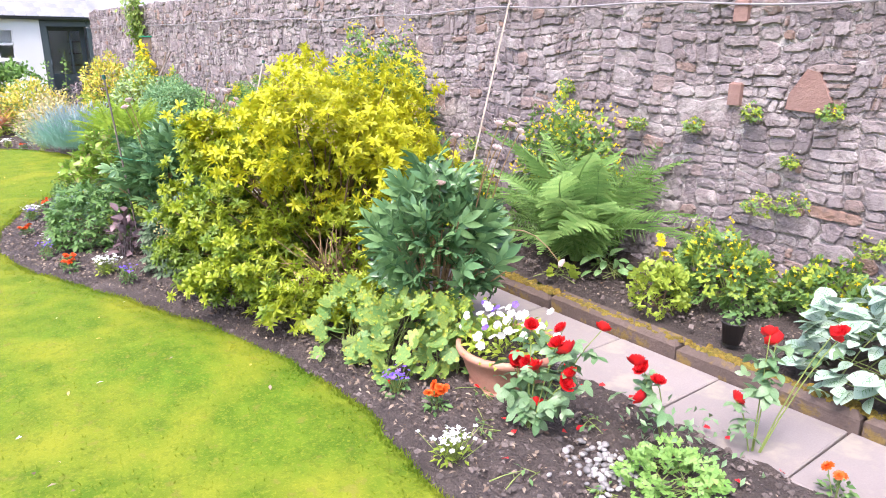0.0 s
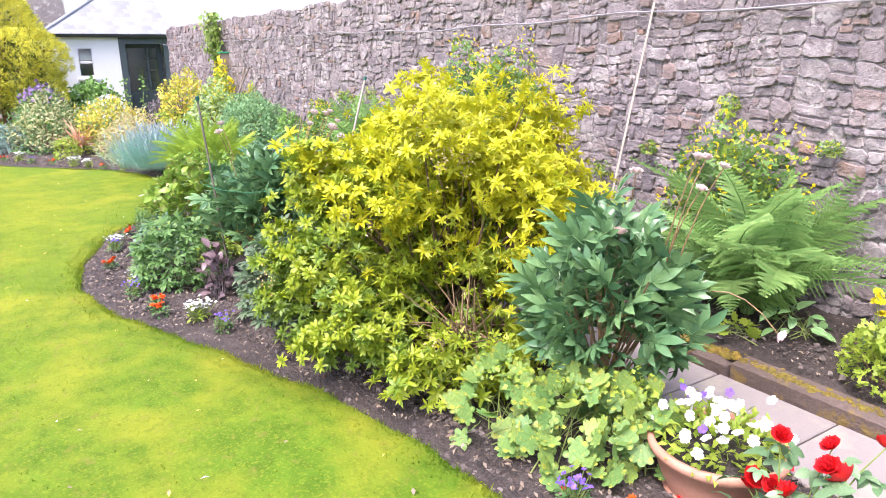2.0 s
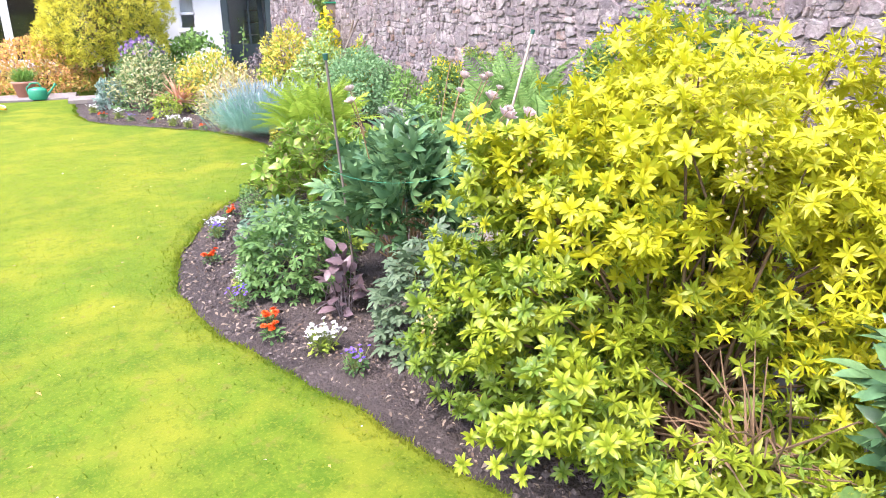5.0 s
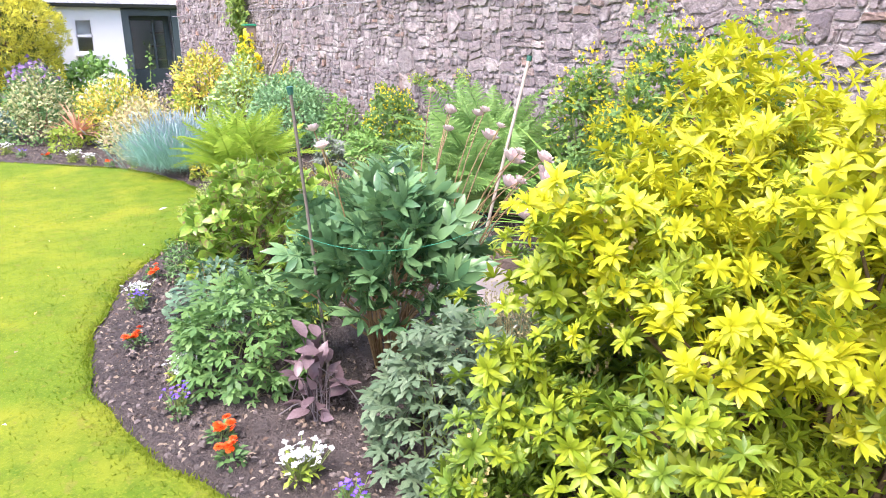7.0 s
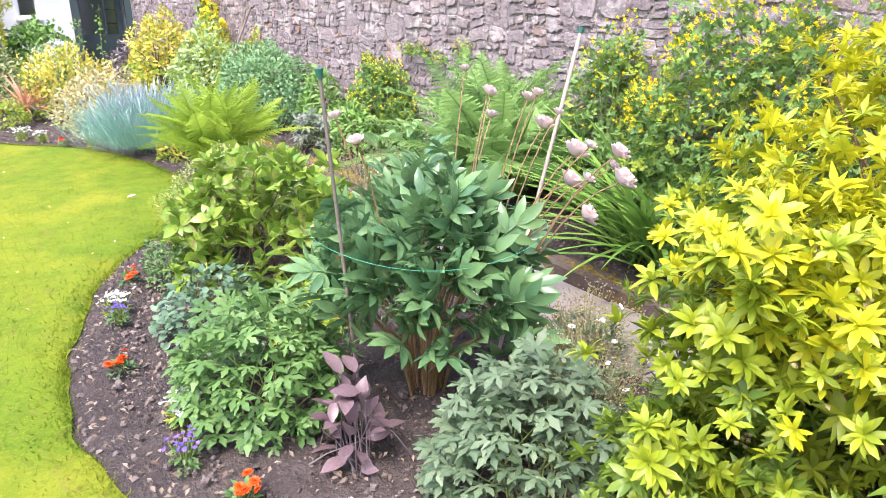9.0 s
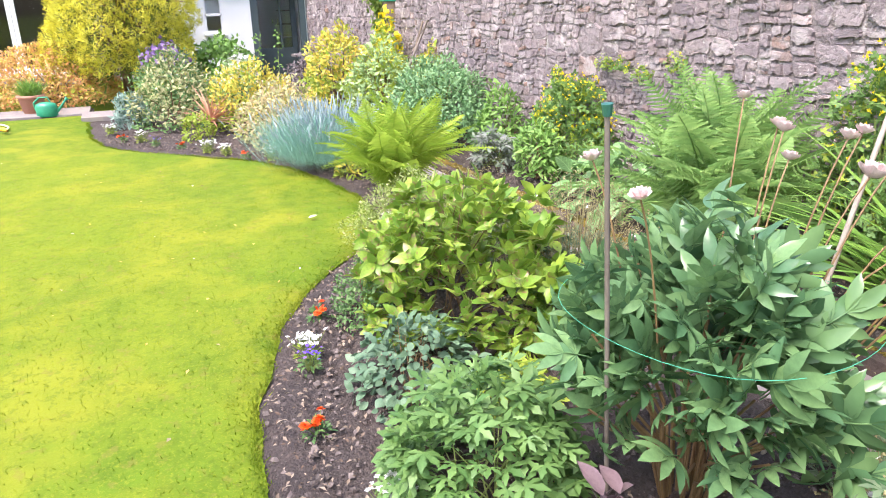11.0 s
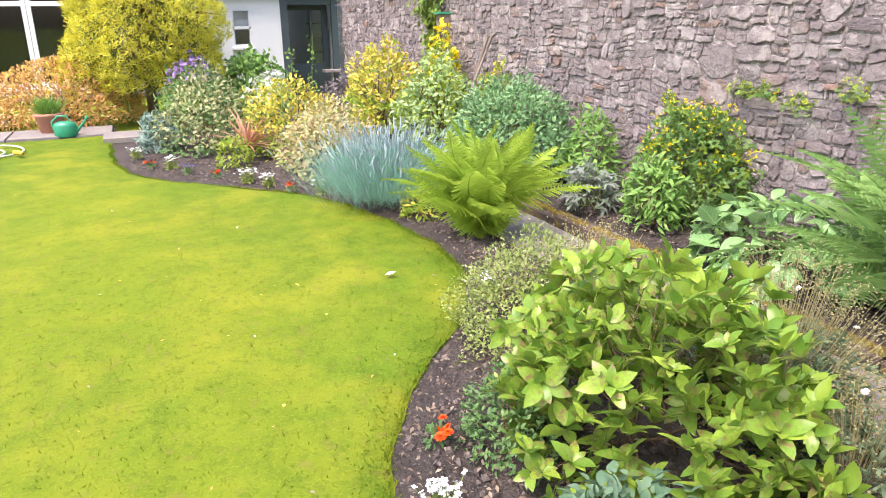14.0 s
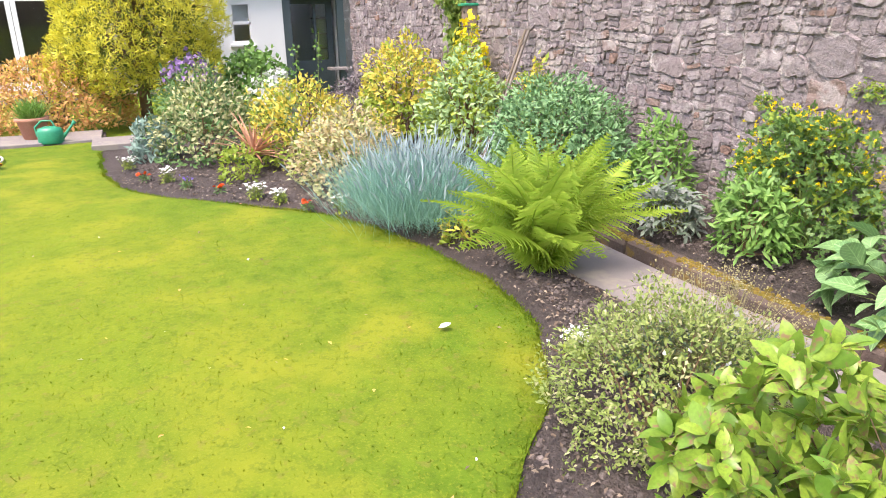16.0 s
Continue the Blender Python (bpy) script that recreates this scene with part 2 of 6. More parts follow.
def frames_of(pos, along, normal, size):
    """Poses with y along a direction and z near a normal, as an array of 4 x 4."""
    k = len(pos)
    y = unit(np.asarray(along, float))
    x = unit(np.cross(y, np.asarray(normal, float)))
    z = np.cross(x, y)
    m = np.zeros((k, 4, 4))
    s = np.broadcast_to(np.asarray(size, float), (k,))[:, None]
    m[:, :3, 0], m[:, :3, 1], m[:, :3, 2], m[:, :3, 3], m[:, 3, 3] = x * s, y * s, z * s, pos, 1
    return m


def leaf(length=1.0, width=0.4, n=3, fold=0.25, curl=0.3, peak=0.45, notch=0.0, tip=0.03, wave=0.0, stem=0.0):
    """A leaf along y as a folded strip of quads: vertices, quads, uv."""
    v, uv = [], []
    for i in range(n + 1):
        t = i / n
        w = math.sin(math.pi * (0.5 * t / peak if t < peak else 0.5 + 0.5 * (t - peak) / (1 - peak)))
        w = width / 2 * max(abs(w) ** 0.75, tip if t > 0.5 else 0.1) * (1 + wave * (1 if i % 2 else -1))
        back = notch * length * (1 - t) ** 3
        y, z = length * t * (1 - 0.15 * curl * t) + stem, -curl * length * t * t
        v += [(-w, y - back, z + fold * w), (0, y, z), (w, y - back, z + fold * w)]
        uv += [(0.5 - w / width, t), (0.5, t), (0.5 + w / width, t)]
    q = []
    for i in range(n):
        a = 3 * i
        q += [(a, a + 1, a + 4, a + 3), (a + 1, a + 2, a + 5, a + 4)]
    return np.array(v, float), np.array(q, int), np.array(uv, float)


def placed(tpl, mats):
    v, q, uv = tpl
    k, n = len(mats), len(v)
    vv = np.einsum("kij,nj->kni", mats[:, :3, :3], v) + mats[:, None, :3, 3]
    qq = q[None] + (np.arange(k) * n)[:, None, None]
    return vv.reshape(-1, 3), qq.reshape(-1, 4), np.tile(uv, (k, 1))


def merged(pieces):
    vs, qs, us, base = [], [], [], 0
    for v, q, u in pieces:
        vs.append(v), qs.append(q + base), us.append(u)
        base += len(v)
    return np.concatenate(vs), np.concatenate(qs), np.concatenate(us)


def tube(points, radius, sides=5):
    p = np.array(points, float)
    r = np.broadcast_to(np.asarray(radius, float), (len(p),))
    d = unit(np.gradient(p, axis=0))
    a = unit(np.cross(d, np.array([0.31, 0.17, 0.93]) + 1e-3))
    b = np.cross(d, a)
    ang = np.arange(sides) * 2 * math.pi / sides
    v = p[:, None] + r[:, None, None] * (np.cos(ang)[None, :, None] * a[:, None] + np.sin(ang)[None, :, None] * b[:, None])
    q = []
    for i in range(len(p) - 1):
        for j in range(sides):
            k = (j + 1) % sides
            q.append((i * sides + j, i * sides + k, i * sides + sides + k, i * sides + sides + j))
    return v.reshape(-1, 3), np.array(q, int), np.zeros((len(p) * sides, 2))


def bent(a, b, sag=0.0, n=5):
    a, b = np.array(a, float), np.array(b, float)
    t = np.linspace(0, 1, n)[:, None]
    return a + (b - a) * t + np.array([0, 0, 1.0]) * sag * 4 * t * (1 - t)


def lathe(profile, sides=20, sx=1.0, sy=1.0):
    v, q = [], []
    for r, z in profile:
        for j in range(sides):
            a = 2 * math.pi * j / sides
            v.append((r * sx * math.cos(a), r * sy * math.sin(a), z))
    for i in range(len(profile) - 1):
        for j in range(sides):
            k = (j + 1) % sides
            q.append((i * sides + j, i * sides + k, i * sides + sides + k, i * sides + sides + j))
    return np.array(v, float), np.array(q, int), np.zeros((len(v), 2))


def block(sx, sy, sz, at=(0, 0, 0), edge=0.006):
    """A box with worn edges, standing on z = at.z, as quads (a chamfered top)."""
    e = min(edge, sx / 4, sy / 4, sz / 4)
    rings = [(0, 0), (0, sz - e), (e, sz)]
    v, q = [], []
    for inset, z in rings:
        for cx, cy in ((-1, -1), (1, -1), (1, 1), (-1, 1)):
            v.append((at[0] + cx * (sx / 2 - inset), at[1] + cy * (sy / 2 - inset), at[2] + z))
    for i in range(2):
        for j in range(4):
            k = (j + 1) % 4
            q.append((4 * i + j, 4 * i + k, 4 * i + 4 + k, 4 * i + 4 + j))
    q += [(8, 9, 10, 11), (3, 2, 1, 0)]
    return np.array(v, float), np.array(q, int), np.zeros((12, 2))


def mesh(name, tpl, material, smooth=False):
    v, q, uv = tpl
    me = bpy.data.meshes.new(name)
    me.vertices.add(len(v))
    me.vertices.foreach_set("co", np.ascontiguousarray(v, dtype=np.float32).ravel())
    me.loops.add(q.size)
    me.loops.foreach_set("vertex_index", np.ascontiguousarray(q, dtype=np.int32).ravel())
    me.polygons.add(len(q))
    me.polygons.foreach_set("loop_start", np.arange(0, q.size, 4, dtype=np.int32))
    if uv is not None and uv.any():
        layer = me.uv_layers.new(name="UVMap")
        layer.data.foreach_set("uv", np.ascontiguousarray(uv[q.ravel()], dtype=np.float32).ravel())
    me.materials.append(material)
    me.update(calc_edges=True)
    if smooth or uv is not None and uv.any():
        me.shade_smooth()
    else:
        me.shade_flat()
    return me


def part(name, tpl, material, parent, label="", smooth=False, kind=""):
    """One mesh object under a thing or a part."""
    ob = new(name, tpl if isinstance(tpl, bpy.types.Mesh) else mesh(name, tpl, material, smooth))
    ob.parent = parent
    return tagged(ob, label, kind=kind)


def thing(name, x, y, z, label, category, group="", turn=0.0):
    ob = new(name)
    ob.empty_display_size = 0.1
    ob.matrix_world = pose(x, y, z, 0, 0, turn)
    return tagged(ob, label, category, group)


def solid(name, tpl, material, x, y, z, label, category, group="", smooth=False, turn=0.0, kind=""):
    """A thing that is one mesh."""
    ob = new(name, mesh(name, tpl, material, smooth))
    ob.matrix_world = pose(x, y, z, 0, 0, turn)
    return tagged(ob, label, category, group, kind)


def spread(parent, name, meshes, mats, limit, rest_name, material, tpls):
    """Pieces as objects that share meshes, those on the lawn side first; the rest joined."""
    order = np.argsort(mats[:, 1, 3])
    mats = mats[order]
    pick = rng.integers(0, len(meshes), len(mats))
    for i in range(min(limit, len(mats))):
        ob = new(name, meshes[pick[i]])
        ob.parent = parent
        ob.matrix_basis = Matrix(mats[i].tolist())
    if len(mats) > limit:
        left = [placed(tpls[j], mats[limit:][pick[limit:] == j]) for j in range(len(tpls)) if (pick[limit:] == j).any()]
        part(rest_name, merged(left), material, parent, kind="stuff")


def crown(n, rx, ry, h, z0=0.0, low=-0.35, lump=0.18, inner=0.55, seed=0.0):
    """Points through the outer layer of a lumpy dome, and the way out of it."""
    d = unit(rng.normal(size=(n * 3, 3)))
    d = d[d[:, 2] > low][:n]
    r = np.array([1 + lump * noise.noise(Vector(v) * 2.3 + Vector((seed, seed * 1.7, 3.1))) + 0.5 * lump * noise.noise(Vector(v) * 5.1 + Vector((seed, 9.0, 1.0))) for v in d])
    f = r * (inner + (1 - inner) * np.sqrt(rng.random(len(d))))
    zc = h * abs(low) / (1 + abs(low))
    p = d * f[:, None] * np.array([rx, ry, h - zc]) + np.array([0, 0, z0 + zc])
    nrm = unit(d / np.array([rx, ry, h]))
    return p, nrm


def scattered(k, a):
    return rng.normal(size=(k, 3)) * a


UP = np.array([0.0, 0.0, 1.0])


# ---- the ground ----
EDGE = [(4, 1.0), (0, 1.12), (-1.2, 1.2), (-1.92, 1.29), (-2.45, 1.39), (-2.93, 1.40), (-3.4, 1.31), (-3.9, 1.2), (-4.4, 1.02), (-4.95, 0.82), (-5.45, 0.6), (-5.85, 0.46),
        (-6.25, 0.37), (-6.65, 0.36), (-7.1, 0.44), (-7.55, 0.59), (-7.95, 0.74), (-8.3, 0.92), (-8.6, 1.2), (-8.9, 1.48), (-9.25, 1.7), (-9.61, 1.86), (-10.0, 1.93), (-10.5, 1.92),
        (-11.2, 1.80), (-11.7, 1.68), (-12.19, 1.48), (-12.55, 1.2), (-13.1, 0.66), (-13.7, 0.08), (-14.24, -0.16), (-15.07, -0.3), (-17.2, -0.36)]
EX, EY = np.array(EDGE)[::-1, 0], np.array(EDGE)[::-1, 1]


def lawn_edge(x):
    """The y at which the lawn ends, smoothed."""
    x = np.asarray(x, float)
    return sum(np.interp(x + o, EX, EY) for o in (-0.2, -0.1, 0.0, 0.1, 0.2)) / 5 + 0.012 * np.sin(x * 9) + 0.008 * np.sin(x * 17 + 1)


def sheet(xs, lo, hi, rows, height):
    """A grid between two lines y = lo(x) and y = hi(x)."""
    f = np.linspace(0, 1, rows)
    y = lo(xs)[:, None] * (1 - f) + hi(xs)[:, None] * f
    x = np.repeat(xs[:, None], rows, 1)
    v = np.stack([x, y, height(x, y, f[None])], -1).reshape(-1, 3)
    i, j = np.meshgrid(np.arange(len(xs) - 1), np.arange(rows - 1), indexing="ij")
    a = (i * rows + j).ravel()
    return v, np.stack([a, a + rows, a + rows + 1, a + 1], -1), np.zeros((len(v), 2))


def rough_z(x, y, amp, scale):
    return amp * np.array([noise.noise(Vector((a * scale, b * scale, 0))) for a, b in zip(x.ravel(), y.ravel())]).reshape(x.shape)


big = np.array([[-400, -400, -0.06], [400, -400, -0.06], [400, 400, -0.06], [-400, 400, -0.06]], float)
tagged(new("ground", mesh("ground", (big, np.array([[0, 1, 2, 3]]), np.zeros((4, 2))), LAWN)), "grassy ground reaching past the garden", "ground", kind="structure")
xs = np.linspace(4, -17.2, 240)
lawn = tagged(new("lawn", mesh("lawn", sheet(xs, lambda x: x * 0 - 9.0, lambda x: lawn_edge(x), 60,
              lambda x, y, f: 0.02 + rough_z(x, y, 0.012, 1.3) - 0.022 * (np.clip(f - 0.999, 0, 1) / 0.001)), LAWN, True)), "mown lawn with yellowish patches and a curved edge", "lawn", kind="structure")
soil = tagged(new("soil_bed", mesh("soil_bed", sheet(xs, lambda x: lawn_edge(x) - 0.03, lambda x: x * 0 + 2.41, 46,
              lambda x, y, f: -0.012 + 0.035 * np.minimum(1, f * 4) + (rough_z(x, y, 0.03, 7) + rough_z(x, y, 0.02, 19)) * (0.25 + 0.75 * np.minimum(1, f * 5))), SOIL)), "dark crumbly soil of the flower border", "flower bed", kind="structure")
tagged(new("wall_bed", mesh("wall_bed", sheet(np.linspace(4, -20.5, 230), lambda x: x * 0 + 3.08, lambda x: x * 0 + 3.93, 14,
       lambda x, y, f: 0.085 + 0.10 * f + rough_z(x, y, 0.03, 6) + rough_z(x, y, 0.02, 17)), SOIL)), "raised soil bed along the stone wall", "flower bed", kind="structure")

# short grass on the part of the lawn beside the border
k = 240000
gx = 0.8 - rng.random(k) * 14.5
deep = rng.random(k) * 4.2
keep = (rng.random(k) < np.clip((gx + 13.5) / 5.0, 0.02, 1)) & (rng.random(k) < np.clip((4.3 - deep) / 2.2, 0, 1))
gx, deep = gx[keep], deep[keep]
k = len(gx)
gy = lawn_edge(gx) - 0.012 - deep
root = np.stack([gx, gy, 0.016 + rough_z(gx, gy, 0.012, 1.3)], -1)
way = scattered(k, 0.9) * np.array([1, 1, 0.3]) + UP * 0.4
blade_v = np.array([[-0.5, 0, 0], [0.5, 0, 0], [0.32, 0.6, 0.04], [-0.32, 0.6, 0.04], [0.04, 1, 0.14], [-0.04, 1, 0.14]])
m = frames_of(root, way, scattered(k, 0.5) + UP, 1.0)
m[:, :3, 0] *= (rng.uniform(0.003, 0.006, k) * (1 + 0.08 * np.abs(gx + 4)))[:, None]
tall = rng.uniform(0.008, 0.022, k)
m[:, :3, 1] *= tall[:, None]
m[:, :3, 2] *= tall[:, None]
part("grass_pile", placed((blade_v, np.array([[0, 1, 4, 5]]), np.zeros((6, 2))), m), BLADE, lawn, kind="stuff")
# longer fringe at the lawn's edge
k = 12000
gx = -rng.random(k) * 17 + 0.6
root = np.stack([gx, lawn_edge(gx) - 0.02 + rng.normal(size=k) * 0.015, np.full(k, -0.005)], -1)
m = frames_of(root, scattered(k, 0.5) + UP + np.array([0, 0.15, 0]), scattered(k, 1.0), 1.0)
tall = rng.uniform(0.012, 0.034, k)
m[:, :3, 0] *= 0.005
m[:, :3, 1] *= tall[:, None]
m[:, :3, 2] *= tall[:, None]
part("edge_grass", placed((blade_v, np.array([[0, 1, 2, 3], [3, 2, 4, 5]]), np.zeros((6, 2))), m), BLADE, lawn, kind="stuff")

# clods and small stones on the soil
lump = np.array([[-1, -1, -0.4], [1, -1, -0.4], [1, 1, -0.4], [-1, 1, -0.4], [-0.6, -0.5, 0.5], [0.5, -0.6, 0.6], [0.6, 0.5, 0.4], [-0.5, 0.6, 0.55]], float)
LUMP = (lump, np.array([[0, 1, 5, 4], [1, 2, 6, 5], [2, 3, 7, 6], [3, 0, 4, 7], [4, 5, 6, 7]]), np.zeros((8, 2)))
for host, k, lo, hi, z in ((soil, 26000, None, 2.4, 0.03), (bpy.data.objects["wall_bed"], 8000, 3.12, 3.8, 0.135)):
    gx = -rng.random(k) * 16 + 1
    low = lawn_edge(gx) + 0.01 if lo is None else lo
    gy = low + rng.random(k) * (hi - low)
    zz = np.full(k, z) if lo is not None else np.where(gy - low < 0.15, -0.005, 0.025)
    part("crumble", placed(LUMP, frames_of(np.stack([gx, gy, zz], -1), scattered(k, 1) * np.array([1, 1, 0.3]), scattered(k, 0.4) + UP, 0.003 + 0.013 * rng.random(k) ** 5)), CRUMB, host, kind="stuff")

# ---- the paved path and its kerb ----
path = tagged(new("pavement", mesh("pavement", sheet(np.linspace(4, -19, 60), lambda x: x * 0 + 2.39, lambda x: x * 0 + 2.96, 3, lambda x, y, f: x * 0 - 0.02), SOIL)), "garden path of pale concrete flags", "path", kind="structure")
kerb = tagged(new("kerb", mesh("kerb", block(24.0, 0.10, 0.11, (-8, 3.03, -0.05)), KERB)), "low dark kerb with orange moss between path and bed", "kerb", kind="structure")

# ---- the rubble wall ----
WALL_Y, WALL_TOP = 3.88, 2.27
wall = tagged(new("wall_north", mesh("wall_north", block(23.2, 0.45, WALL_TOP - 0.02, (-7.55, WALL_Y + 0.2225, 0)), MORTAR)), "old garden wall of purplish grey rubble stone", "wall", kind="structure")

# ---- the white outhouse and the house ----
def wall_with_hole(x, y0, y1, z1, hy0, hy1, hz0, hz1, deep=0.25):
    """A wall in the plane x, facing +x, with one opening."""
    out = []
    for a, b, c, d in ((y0, hy0, 0, z1), (hy1, y1, 0, z1), (hy0, hy1, 0, hz0), (hy0, hy1, hz1, z1)):
        if b - a > 0.01 and d - c > 0.01:
            out.append(block(deep, b - a, d - c, (x - deep / 2, (a + b) / 2, c), 0.002))
    return merged(out)


GLASS, gn, gl, gb = shader("window_glass")
gb.inputs["Base Color"].default_value, gb.inputs["Roughness"].default_value = (0.9, 0.95, 0.95, 1), 0.03
gb.inputs["Transmission Weight"].default_value, gb.inputs["IOR"].default_value = 1.0, 1.45

BX = -20.75
shed = thing("outhouse", BX, 1.6, 0, "low white rendered outhouse with hipped slate roof", "outhouse")
part("wall", wall_with_hole(0.0, -0.12, 1.42, 2.16, 0.45, 0.81, 1.14, 1.87), RENDERED, shed)
part("back_wall", block(0.2, 2.9, 2.2, (-2.6, 1.25, 0)), RENDERED, shed)
part("side_wall", block(2.4, 0.12, 2.16, (-1.45, -0.06, 0)), RENDERED, shed)
part("far_side_wall", block(2.4, 0.12, 2.16, (-1.45, 2.64, 0)), RENDERED, shed)
win = part("window", merged([block(0.07, 0.42, 0.06, (-0.04, 0.63, 1.12)), block(0.07, 0.42, 0.06, (-0.04, 0.63, 1.83)), block(0.06, 0.40, 0.055, (-0.04, 0.63, 1.475)),
                             block(0.06, 0.055, 0.76, (-0.04, 0.455, 1.12)), block(0.06, 0.055, 0.76, (-0.04, 0.805, 1.12))]), UPVC, shed, "small white sash window")
part("sill", block(0.14, 0.46, 0.045, (0.02, 0.63, 1.08)), UPVC, win)
# white sheet added so the upper pane looks bright with reflected light
part("pane_reflection", block(0.01, 0.34, 0.36, (-0.18, 0.63, 1.48)), RENDERED, win, "pale sheet behind the upper pane, standing in for its reflection")
for zz in (1.17, 1.52):
    pane = part("pane", block(0.01, 0.33, 0.32, (-0.06, 0.63, zz), 0.001), GLASS, win)
    pane.visible_shadow = False
# the recessed doorway between the white wall and the garden wall
part("lintel", block(0.2, 1.24, 0.1, (-0.1, 2.02, 2.08)), DARK_PAINT, shed, "dark painted lintel over the doorway")
part("door_frame", merged([block(0.12, 0.15, 2.08, (-0.05, 1.495, 0)), block(0.12, 0.13, 2.08, (-0.05, 2.56, 0)), block(0.10, 0.92, 0.14, (-0.06, 2.03, 1.94))]), DARK_PAINT, shed, "dark green door frame")
door = part("door", merged([block(0.05, 0.12, 1.96, (-0.5, 1.61, 0.0)), block(0.05, 0.12, 1.96, (-0.5, 2.46, 0.0)), block(0.045, 0.76, 0.75, (-0.5, 2.035, 0.0)), block(0.045, 0.76, 0.12, (-0.5, 2.035, 1.84)), block(0.04, 0.05, 1.1, (-0.5, 2.16, 0.75))]), DARK_PAINT, shed, "half-glazed dark green door in shade")
part("pane", block(0.01, 0.76, 1.12, (-0.505, 2.035, 0.74), 0.001), GLASS, door)
for zz in (0.95, 1.25, 1.55):
    part("shelf", block(0.2, 0.30, 0.03, (-0.75, 2.30, zz)), SLAB, shed, "dim shelf behind the door glass")
part("bolt", block(0.03, 0.05, 0.12, (-0.46, 1.64, 1.0)), STEEL, door, "small steel door plate")
part("ledge", block(0.34, 0.36, 0.05, (0.1, 2.42, 0.58)), SLAB, shed, "pale stone ledge beside the doorway")
part("gutter", tube([(0.12, -0.2, 2.15), (0.12, 1.2, 2.145), (0.12, 2.68, 2.14)], 0.055, 8), GUTTER, shed, "dark gutter")
part("fascia", block(0.03, 2.84, 0.12, (0.04, 1.24, 2.12)), GUTTER, shed)
roof = part("roof", (np.array([[0.16, -0.22, 2.21], [0.16, 2.70, 2.21], [-2.1, 2.64, 3.44], [-2.1, 1.72, 3.44], [-2.75, -0.22, 2.21], [-2.75, 2.64, 2.9]], float),
                    np.array([[0, 1, 2, 3], [4, 0, 3, 3], [5, 4, 3, 2], [4, 5, 1, 0]]), np.zeros((6, 2))), SLATE, shed, "grey slate roof with a hip")
slate_me = mesh("slate", block(0.30, 0.245, 0.012, (0, 0, 0), 0.003), SLATE)
for r in range(10):
    for c in range(12):
        sx, sy = 0.09 - 0.2 * r, 2.55 - 0.255 * c + 0.12 * (r % 2)
        if sy > -0.1 + 0.86 * (0.16 - sx) and sy < 2.62:
            ob = new("slate", slate_me)
            ob.parent = roof
            ob.matrix_basis = Matrix.Translation((sx, sy, 2.238 + 0.109 * r)) @ pose(0, 0, 0, 0, 28.5, 0)
part("hip_ridge", tube([(0.17, -0.23, 2.22), (-1.0, 0.78, 2.86), (-2.1, 1.73, 3.47), (-2.1, 2.66, 3.47)], 0.045, 8), SLATE, roof, "pale lead hip and ridge roll")
barn = thing("neighbouring_shed", -22.6, 6.4, 0, "slate-roofed building standing behind the garden wall", "building")
part("wall", block(3.0, 4.0, 2.3, (-1.5, 0, 0)), MORTAR, barn)
part("roof", (np.array([[0.2, -2.15, 2.3], [0.2, 2.2, 2.3], [-2.2, 2.2, 3.7], [-2.2, -2.15, 3.7], [-3.2, -2.15, 2.3], [-3.2, 2.2, 2.3]], float), np.array([[0, 1, 2, 3], [3, 2, 5, 4], [0, 3, 4, 4], [1, 5, 2, 2]]), np.zeros((6, 2))), SLATE, barn, "grey slate roof")

HX = -24.0
house = thing("house", HX, -2.0, 0, "stone house wall with white glazed patio doors", "house")
part("wall", merged([block(0.3, 3.0, 4.2, (-0.15, -2.4, 0)), block(0.3, 3.0, 4.2, (-0.15, 2.75, 0)), block(0.3, 2.16, 2.0, (-0.15, 0.17, 2.2)), block(0.3, 2.16, 0.16, (-0.15, 0.17, 0))]), MORTAR, house)
# unseen room shell, its surfaces coloured dark so the glass reads unlit
part("inside", merged([block(0.1, 4.0, 2.6, (-2.4, 0.2, 0)), block(2.3, 4.0, 0.05, (-1.3, 0.2, 0.05)), block(2.3, 4.0, 0.05, (-1.3, 0.2, 2.5)), block(2.3, 0.1, 2.5, (-1.3, -1.8, 0)), block(2.3, 0.1, 2.5, (-1.3, 2.2, 0))]), ROOM, house, "unseen room behind the glass, dimness put in its colour")
for i, (a, b) in enumerate(((-0.9, -0.71), (-0.70, 0.17), (0.18, 1.22))):
    w, c = b - a, (a + b) / 2
    leafd = part("patio_door" if i < 2 else "side_window", merged([block(0.07, 0.09, 2.0, (-0.02, a + 0.045, 0.18)), block(0.07, 0.09, 2.0, (-0.02, b - 0.045, 0.18)),
                 block(0.065, w, 0.2, (-0.02, c, 0.18)), block(0.065, w, 0.1, (-0.02, c, 2.0))]), UPVC, house, "white framed glazed door")
    if w > 0.3:
        pane = part("pane", block(0.012, w - 0.16, 1.64, (-0.03, c, 0.37), 0.001), GLASS, leafd)
        pane.visible_shadow = False
    if i == 1:
        part("handle", merged([block(0.05, 0.03, 0.2, (0.03, a + 0.05, 1.05)), block(0.03, 0.12, 0.025, (0.06, a + 0.1, 1.15))]), STEEL, leafd, "metal lever handle")
part("step", block(0.5, 2.6, 0.16, (0.3, 0.1, 0)), SLAB, house)

